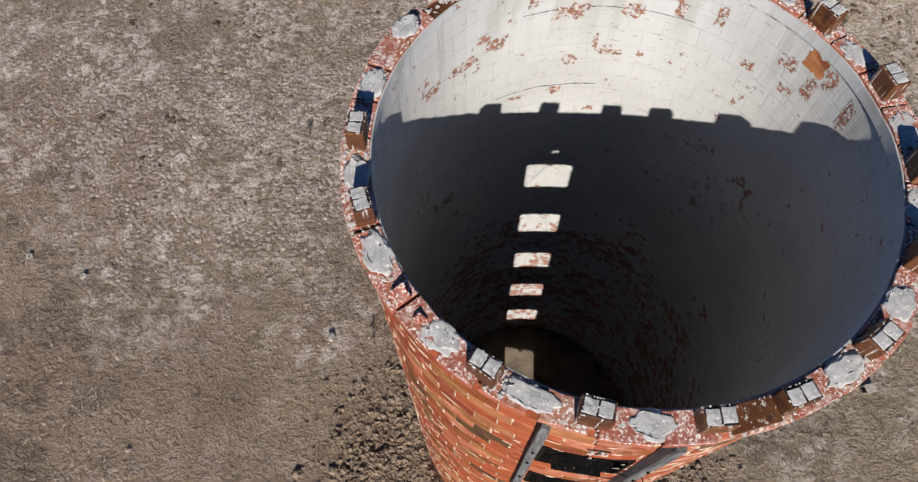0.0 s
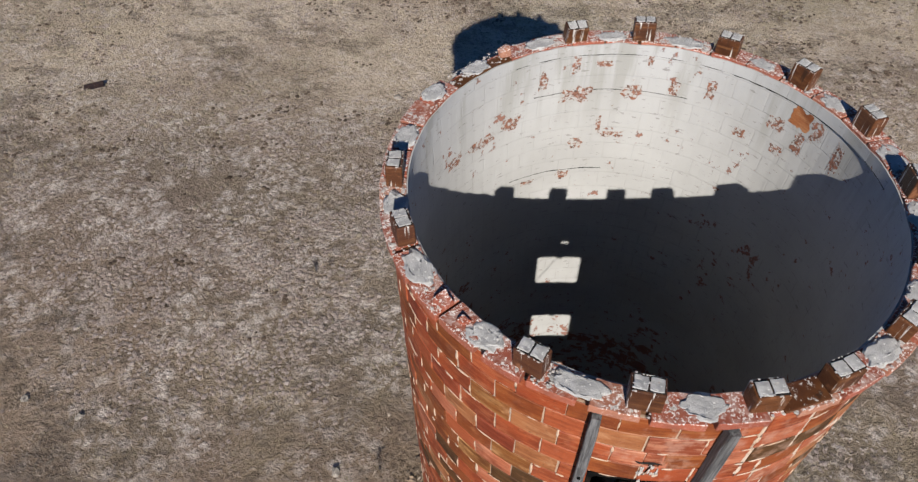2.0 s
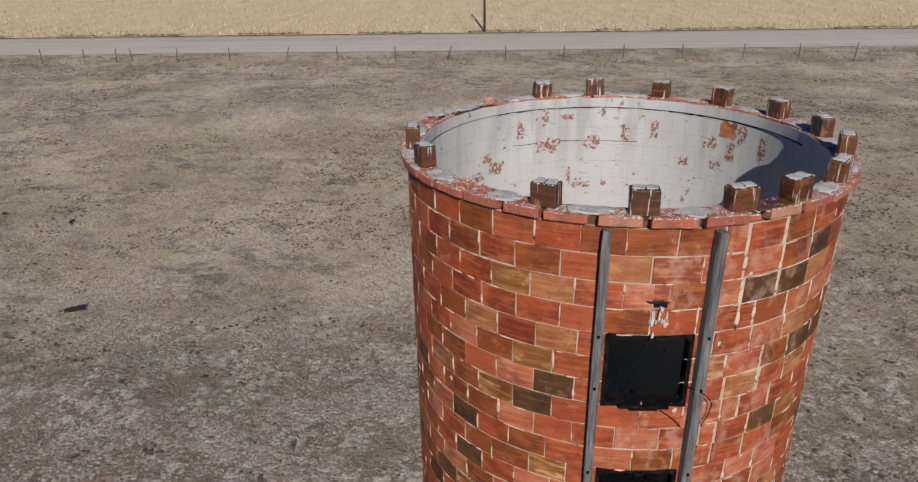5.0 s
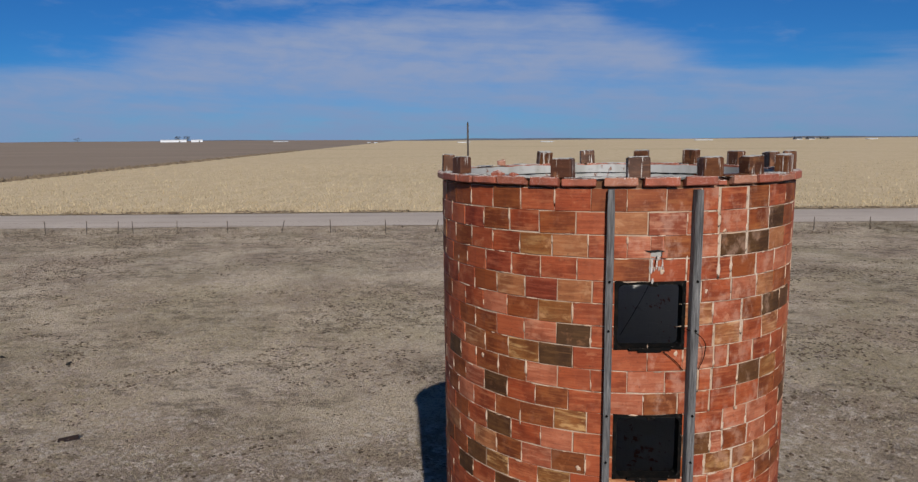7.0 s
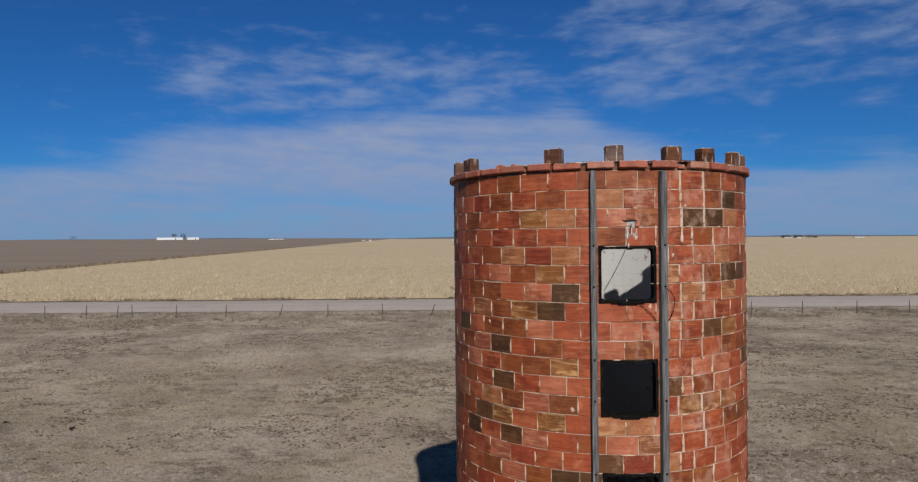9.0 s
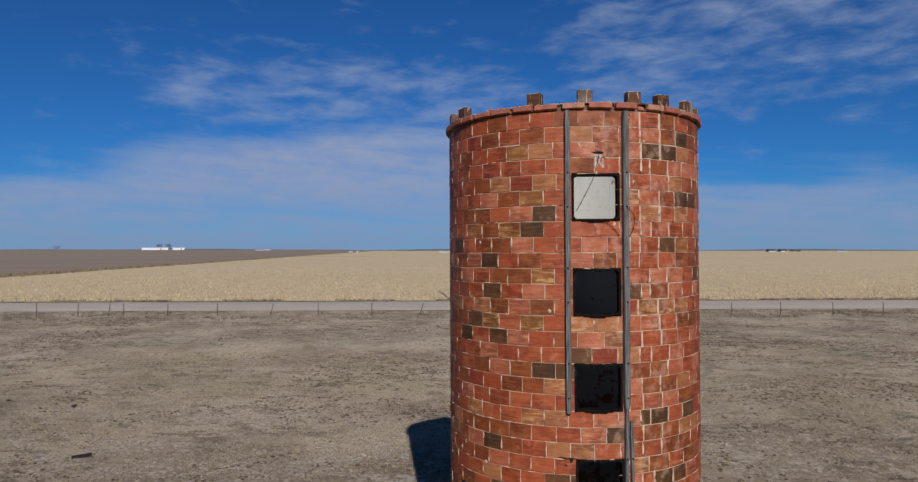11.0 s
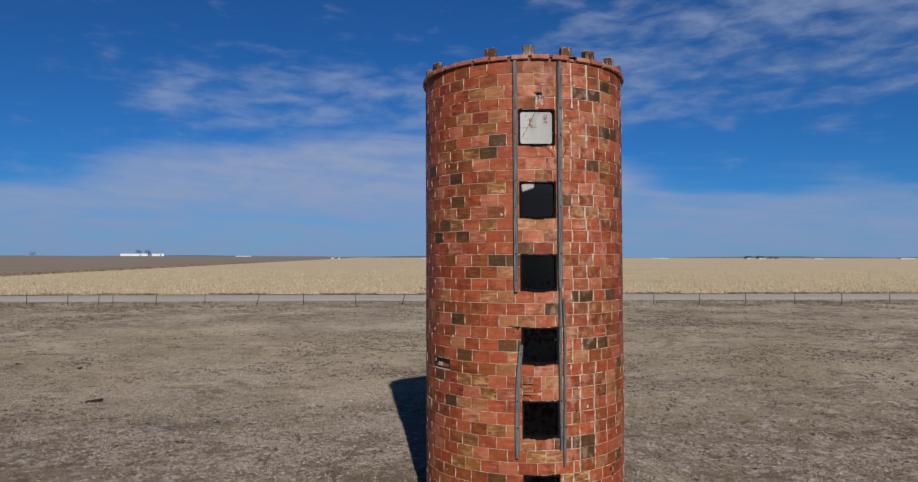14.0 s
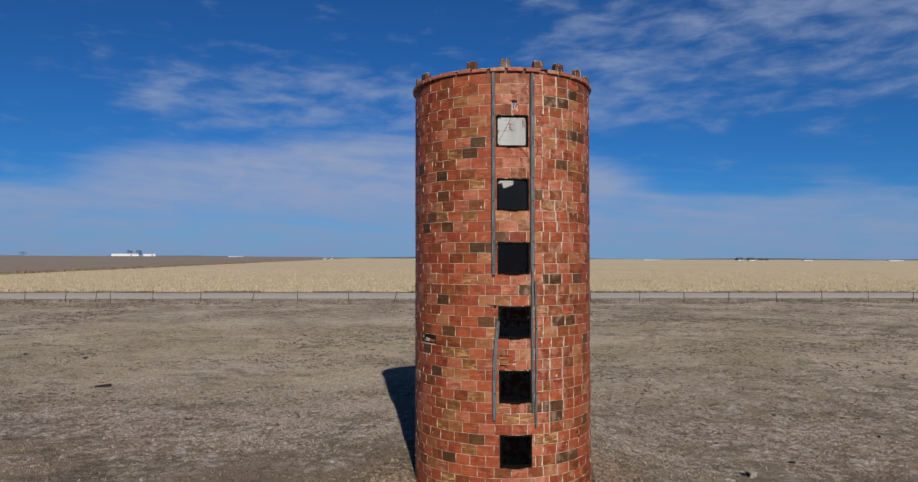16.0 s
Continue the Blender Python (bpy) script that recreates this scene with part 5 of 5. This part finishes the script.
for n, (x, y, s) in enumerate(SCRAPS):
    bm = bmesh.new()
    for k in range(3):
        lump(bm, s * 0.6, s * 0.45, s * 0.22, pose(0.6 * s * (k - 1), 0.3 * s * (k % 2), 0), n * 3 + k, 0.7)
    ob = part("dung_pat", bm, None, "", SHADE_DUNG_BLACK)
    ob.matrix_basis = pose(x, y, ground_at(x, y) + 0.02, 0, 0, 50 * n)
    tagged(ob, "dark dried dung lying in the pasture", "dung", "dung in the pasture")

rng = random.Random(11)
for n in range(150):
    deg = rng.gauss(222, 20) if n % 3 else rng.uniform(280, 395)
    d = 2.1 + abs(rng.gauss(0, 0.75))
    clod(CX + d * math.cos(radians(deg)), CY + d * math.sin(radians(deg)), rng.uniform(0.03, 0.07) * (1.4 if rng.random() < 0.15 else 1.0), n)


def tufts(name, count, area, blades, tall, mat, label, seed, want, lean=(0.3, 1.3)):
    """Joined clumps of dry blades; want(x, y) is the chance of one standing there."""
    r = random.Random(seed)
    verts, faces = [], []
    x0, x1, y0, y1 = area
    made = 0
    while made < count:
        x, y = r.uniform(x0, x1), r.uniform(y0, y1)
        if math.hypot(x - CX, y - CY) < 2.05 or r.random() > want(x, y):
            continue
        made += 1
        z, s = ground_at(x, y) - 0.01, r.uniform(0.6, 1.4)
        for b in range(blades):
            a, tilt = r.uniform(0, 6.283), r.uniform(*lean)
            h, wd = tall * s * r.uniform(0.5, 1.1), 0.012 * s + 0.12 * tall * s * r.random()
            bx, by = x + r.uniform(-0.6, 0.6) * tall * s, y + r.uniform(-0.6, 0.6) * tall * s
            px, py = -math.sin(a) * wd / 2, math.cos(a) * wd / 2
            k = len(verts)
            verts += [(bx - px, by - py, z), (bx + px, by + py, z), (bx + math.cos(a) * h * tilt, by + math.sin(a) * h * tilt, z + h)]
            faces.append((k, k + 1, k + 2))
    tagged(new(name, mesh_of(name, verts, faces, [mat])), label, "grass", kind="stuff")


def cushions(name, count, seed, area, blobs, sizes, want, mat, label):
    """Low rounded clumps in clusters; want(x, y) is the chance of a cluster there."""
    r = random.Random(seed)
    verts, faces, made = [], [], 0
    x0, x1, y0, y1 = area
    while made < count:
        x, y = r.uniform(x0, x1), r.uniform(y0, y1)
        if math.hypot(x - CX, y - CY) < 2.7 or abs(x) > 8 + 0.75 * (y + 12) or r.random() > want(x, y):
            continue
        made += 1
        for b in range(r.randrange(*blobs)):
            bx, by, s = x + r.gauss(0, 0.12), y + r.gauss(0, 0.10), r.uniform(*sizes)
            z, k, h = ground_at(bx, by) - 0.006, len(verts), s * r.uniform(0.28, 0.58)
            for lift, grow in ((0.0, 1.0), (0.65, 0.72)):
                for i in range(6):
                    a = 1.0472 * i + 0.5 * lift
                    q = s * grow * r.uniform(0.65, 1.25)
                    verts.append((bx + q * math.cos(a), by + q * math.sin(a), z + h * lift))
            verts.append((bx, by, z + h))
            for i in range(6):
                j = (i + 1) % 6
                faces += [(k + i, k + j, k + 6 + j, k + 6 + i), (k + 6 + i, k + 6 + j, k + 12)]
    tagged(new(name, mesh_of(name, verts, faces, [mat])), label, "grass", kind="stuff")


def pale_belt(x, y):
    flock = noise.noise((x * 0.33, y * 0.33, 4.0)) + 0.6 * noise.noise((x * 1.1, y * 1.1, 9.0))
    belt = max(0.0, min(1.0, (y - 3.5) / 3.0)) * max(0.18, min(1.0, (15.0 - y) / 5.0)) * (1.0 if x < 4 else 0.7)
    return belt * max(0.03, min(1.0, 0.35 + 1.9 * flock))


# where dead weeds grow thickest: x, y and breadth
WEEDY = [(-18.2, 21.5, 4.0), (-3.2, 29.5, 5.0), (21.0, 37.0, 6.0), (16.3, 24.5, 4.0), (-7.8, 7.2, 2.2), (10.7, 16.5, 3.5), (11.3, 9.4, 2.5), (-8.5, 22.5, 3.5), (-14.5, 12.0, 2.5)]


def streaks(seed, bias):
    def chance(x, y):
        v = noise.noise((x * 0.13, y * 0.20, seed)) + 0.6 * noise.noise((x * 0.5, y * 0.9, seed + 3)) + 0.3 * noise.noise((x * 2.0, y * 2.6, seed))
        shift = bias + (0.28 if seed < 7 and x > 3.0 and y < 42.0 else 0.0)
        if seed < 7:
            shift += 0.9 * max(math.exp(-((x - px) / (0.9 * w)) ** 2 - ((y - py) / (0.6 * w)) ** 2) for px, py, w in WEEDY)
        return max(0.015, min(1.0, shift + 2.6 * v)) * max(0.0, min(1.0, (y - 5.0) / 16.0))
    return chance


cushions("cushion_tufts", 5600, 15, (-19, 19, 1.5, 25), (2, 8), (0.022, 0.070), pale_belt, CUSHION, "low pale grey cushions of dry grass")
cushions("dark_mats", 11500, 16, (-46, 46, 5, 56), (1, 5), (0.025, 0.085), streaks(6.0, -0.05), DARK_MAT, "low dark mats of dead weeds")
cushions("beige_mats", 6500, 17, (-46, 46, 8, 56), (1, 5), (0.03, 0.10), streaks(12.0, 0.2), MAT_GRASS, "low beige mats of dry grass")


def dug_soil():
    """Loose crumbs of dug earth heaped round the foot of the silo."""
    r = random.Random(33)
    verts, faces = [], []
    for n in range(3800):
        deg = r.gauss(216, 22) if n % 5 < 3 else r.uniform(285, 400)
        d = 2.02 + abs(r.gauss(0, 0.85))
        x, y, s = CX + d * math.cos(radians(deg)), CY + d * math.sin(radians(deg)), r.uniform(0.010, 0.030) * (1.9 if r.random() < 0.15 else 1.0)
        z, b = ground_at(x, y), len(verts)
        for px, py, pz in BALL:
            k = s * (1 + 1.1 * noise.noise((px * 1.7 + n, py * 1.7, pz * 1.7)))
            verts.append((x + px * k * 1.2, y + py * k, z + pz * k * 0.75 + 0.2 * s))
        faces += [tuple(b + i for i in q) for q in BALL_FACES]
    tagged(new("dug_soil", mesh_of("dug_soil", verts, faces, [CLOD])), "loose brown crumbs of dug earth", "earth", kind="stuff")


dug_soil()


def grassy(x, y):
    """Short grass all over, thin on the trodden earth by the silo, among the pale clumps to the west and outside the open view."""
    if abs(x) > 7 + 0.62 * (y + 12):
        return 0.0
    v = 0.6 + 0.9 * noise.noise((x * 0.17, y * 0.22, 17.0)) + 0.4 * noise.noise((x * 0.9, y * 0.9, 3.0))
    west = min(1.0, max(0.0, (-1.0 - x) / 2.0)) * min(1.0, max(0.0, (13.0 - y) / 4.0))
    return min(1.0, max(0.05, v)) * min(1.0, max(0.1, (math.hypot(x - CX, y - CY) - 2.6) / 2.0)) * (1 - 0.75 * west)


def patchy(low, high, scale, seed):
    def chance(x, y):
        v = 0.5 + 0.5 * noise.noise((x * scale, y * scale, seed)) + 0.25 * noise.noise((x * scale * 3.7, y * scale * 3.7, seed))
        return min(1.0, max(0.02, (v - low) / (high - low)))
    return chance


tufts("pale_tufts", 16000, (-17, 17, -3, 34), 5, 0.06, STRAW, "pale dry grass tufts", 3, patchy(0.45, 0.75, 0.28, 1.0))
tufts("olive_grass", 68000, (-24, 24, 1, 36), 4, 0.055, OLIVE, "thin upright olive and straw-yellow grass blades", 6, grassy, (0.05, 0.45))
tufts("dark_weeds", 12000, (-36, 36, -3, 54), 5, 0.07, WEED, "dark dry weeds", 4, patchy(0.55, 0.8, 0.22, 7.0))
tufts("verge_weeds", 4500, (-62, 62, 54, 61.5), 5, 0.22, WEED, "dark dry weeds along the fence", 5, patchy(0.3, 0.7, 0.3, 2.0))


def margin_weeds():
    """Dark weeds along the line between the ploughed land and the stubble, and on the far verge of the road."""
    r = random.Random(21)
    verts, faces = [], []
    for n in range(5200):
        if n % 2:
            y = 76.5 + 420 * r.random() ** 1.6
            x = field_edge(y) + r.gauss(0, 1.3) - 1.0
            h = r.uniform(0.3, 1.0)
        else:
            x, y, h = r.uniform(-85, 85), 75.4 + r.gauss(0, 0.4), r.uniform(0.05, 0.22)
            if noise.noise((x * 0.15, 3.0, 0.0)) < -0.05:
                continue
        z, wd, k = slope(x, y) + 0.05 + far_rise(x, y), r.uniform(0.2, 0.7), len(verts)
        verts += [(x - wd, y, z), (x + wd, y + r.uniform(-0.4, 0.4), z), (x + r.uniform(-0.3, 0.3), y, z + h)]
        faces.append((k, k + 1, k + 2))
    tagged(new("margin_weeds", mesh_of("margin_weeds", verts, faces, [WEED])), "dark weeds along the field margin and road verge", "grass", kind="stuff")


margin_weeds()


def stubble_stalks():
    r = random.Random(8)
    verts, faces = [], []
    for n in range(26000):
        y = 75.2 + 150 * r.random() ** 1.7
        x = r.uniform(-0.62 * y - 12, 0.62 * y + 30)
        if x < field_edge(y):
            continue
        z, h, wd, k = slope(x, y) + 0.09, r.uniform(0.12, 0.38), r.uniform(0.04, 0.16), len(verts)
        a = r.uniform(0, 3.14)
        px, py = math.cos(a) * wd / 2, math.sin(a) * wd / 2
        verts += [(x - px, y - py, z), (x + px, y + py, z), (x + px * 0.6, y + r.uniform(-0.1, 0.1), z + h), (x - px * 0.6, y, z + h * r.uniform(0.6, 1))]
        faces.append((k, k + 1, k + 2, k + 3))
    tagged(new("stubble_stalks", mesh_of("stubble_stalks", verts, faces, [STALK])), "cut straw-coloured stalks standing in rows", "stubble", kind="stuff")


stubble_stalks()

# ---- fence along the road ----
POSTS = [-39.2, -35.3, -32.35, -30.9, -26.75, -22.0, -16.9, -12.3, -7.1, -2.5, 2.6, 7.7, 12.9, 18.0, 23.2, 28.0, 32.8, 38.0, 43.0, 48.1, 53.1, -44.0, -49.0, -54.2]
LEANS = {-35.3: 4, -32.35: 7, -16.9: 14, -2.5: 17}  # posts that have tipped towards the east


def fence_y(x):
    return 57.6 - 0.02 * x


fence = thing("fence", "thin wire fence on weathered posts along the road", "fence")
for n, x in enumerate(POSTS):
    bm = bmesh.new()
    bmesh.ops.create_cone(bm, cap_ends=True, segments=8, radius1=0.042, radius2=0.034, depth=1.35, matrix=pose(0, 0, 0.55))
    roughen(bm, 0.012, 3.0, n)
    part("post", bm, fence, mat=POLEWOOD).matrix_basis = pose(x, fence_y(x), slope(x, fence_y(x)), rng.uniform(-2, 2), LEANS.get(x, rng.uniform(-2, 3)), 0)
for h in (0.45, 0.75, 1.05):
    cu = bpy.data.curves.new("strand", "CURVE")
    cu.dimensions, cu.bevel_depth, cu.bevel_resolution = "3D", 0.002, 0
    s = cu.splines.new("POLY")
    xs = sorted(POSTS)
    s.points.add(len(xs) - 1)
    for q, x in zip(s.points, xs):
        q.co = (x, fence_y(x), slope(x, fence_y(x)) + h, 1)
    cu.materials.append(IRON)
    ob = new("strand", cu)
    ob.parent = fence

# ---- utility pole at the road ----
pole = thing("utility_pole", "slender dark timber utility pole beside the gravel road", "pole", at=pose(1.1, 75.4, slope(1.1, 75.4)))
bm = bmesh.new()
bmesh.ops.create_cone(bm, cap_ends=True, segments=12, radius1=0.15, radius2=0.10, depth=10.8, matrix=pose(0, 0, 5.0))
part("shaft", bm, pole, mat=POLEWOOD, smooth=True)
bm = bmesh.new()
bmesh.ops.create_cone(bm, cap_ends=True, segments=10, radius1=0.06, radius2=0.04, depth=0.2, matrix=pose(0, 0, 10.45))
part("insulator", bm, pole, mat=IRON)

# ---- far off ----
def long_barn(x, y, length, deep, wall_h, roof_h, turn, label, roofing=WHITE):
    t = thing("barn", label, "barn", "far farm buildings", at=pose(x, y, slope(x, y) + far_rise(x, y) - 0.2, 0, 0, turn))
    bm = bmesh.new()
    add_box(bm, length, deep, wall_h, pose(0, 0, wall_h / 2))
    part("wall", bm, t, mat=WHITE)
    bm = bmesh.new()
    a = [bm.verts.new((sx * (length / 2 + 0.4), yy, zz)) for sx in (-1, 1) for yy, zz in ((-deep / 2 - 0.5, wall_h - 0.1), (0, wall_h + roof_h), (deep / 2 + 0.5, wall_h - 0.1))]
    for q in ((0, 1, 4, 3), (1, 2, 5, 4), (0, 2, 1), (3, 4, 5), (0, 3, 5, 2)):
        bm.faces.new([a[i] for i in q])
    part("roof", bm, t, mat=roofing)
    bm = bmesh.new()
    add_box(bm, 1.6, 0.12, wall_h * 0.7, bevel=0.03)
    part("door", bm, t, "dark doorway", LEAFAGE).matrix_basis = pose(length * 0.22, -deep / 2 - 0.05, wall_h * 0.36)


def tree(x, y, tall, wide, seed):
    t = thing("tree", "small dark tree on the horizon", "tree", "far trees", at=pose(x, y, slope(x, y) + far_rise(x, y) - 0.2))
    bm = bmesh.new()
    bmesh.ops.create_cone(bm, cap_ends=True, segments=7, radius1=0.35, radius2=0.15, depth=tall * 0.5, matrix=pose(0, 0, tall * 0.25))
    for n in range(4):
        bmesh.ops.create_cone(bm, cap_ends=True, segments=5, radius1=0.14, radius2=0.05, depth=tall * 0.45, matrix=pose(0, 0, tall * 0.4, 35, 0, n * 90 + seed * 20) @ pose(0, 0, tall * 0.22))
    part("trunk", bm, t, mat=BARK)
    r = random.Random(seed)
    verts, faces = [], []
    for n in range(800):
        a, u, h = r.uniform(0, 6.283), r.random() ** 0.5, r.uniform(0.22, 1.0)
        s = wide / 2 * u * (0.5 + math.sin(min(1.0, h) * 2.6) * 0.6)
        c = Vector((math.cos(a) * s, math.sin(a) * s, tall * h))
        k = len(verts)
        for _ in range(3):
            verts.append(tuple(c + Vector((r.uniform(-0.5, 0.5), r.uniform(-0.5, 0.5), r.uniform(-0.45, 0.45)))))
        faces.append((k, k + 1, k + 2))
    part("crown", mesh_of("crown", verts, faces, [LEAFAGE]), t)


long_barn(-508.0, 1250.0, 44.0, 16.0, 4.3, 0.8, 22, "long white farm shed on the horizon")
long_barn(-471.0, 1264.0, 20.0, 14.0, 4.3, 0.7, 22, "shorter white farm shed on the horizon")
for n, (x, y, tall, wide) in enumerate(((-516, 1290, 11.0, 11), (-500, 1292, 11.5, 11), (816, 1500, 5.5, 14), (834, 1506, 4.5, 12), (-1090, 2000, 12, 20))):
    tree(x, y, tall, wide, n + 1)
for x, y, length, wall_h in ((-325.0, 1300.0, 27, 0.9), (-158.0, 1300.0, 6, 1.6), (-146.0, 1310.0, 5, 1.6), (23.0, 1300.0, 24, 1.2), (182.0, 1300.0, 24, 1.2), (556.0, 1500.0, 42, 1.2), (930.0, 1500.0, 24, 1.3), (1146.0, 1500.0, 40, 1.6)):
    long_barn(x, y, length, 9.0, wall_h, 0.8, 8, "small white farm building far away on the horizon")
for x in (765.0, 793.0):
    long_barn(x, 1500.0, 15.0, 12.0, 2.0, 5.0, 12, "dark-roofed farmhouse far away on the horizon", SLATE)
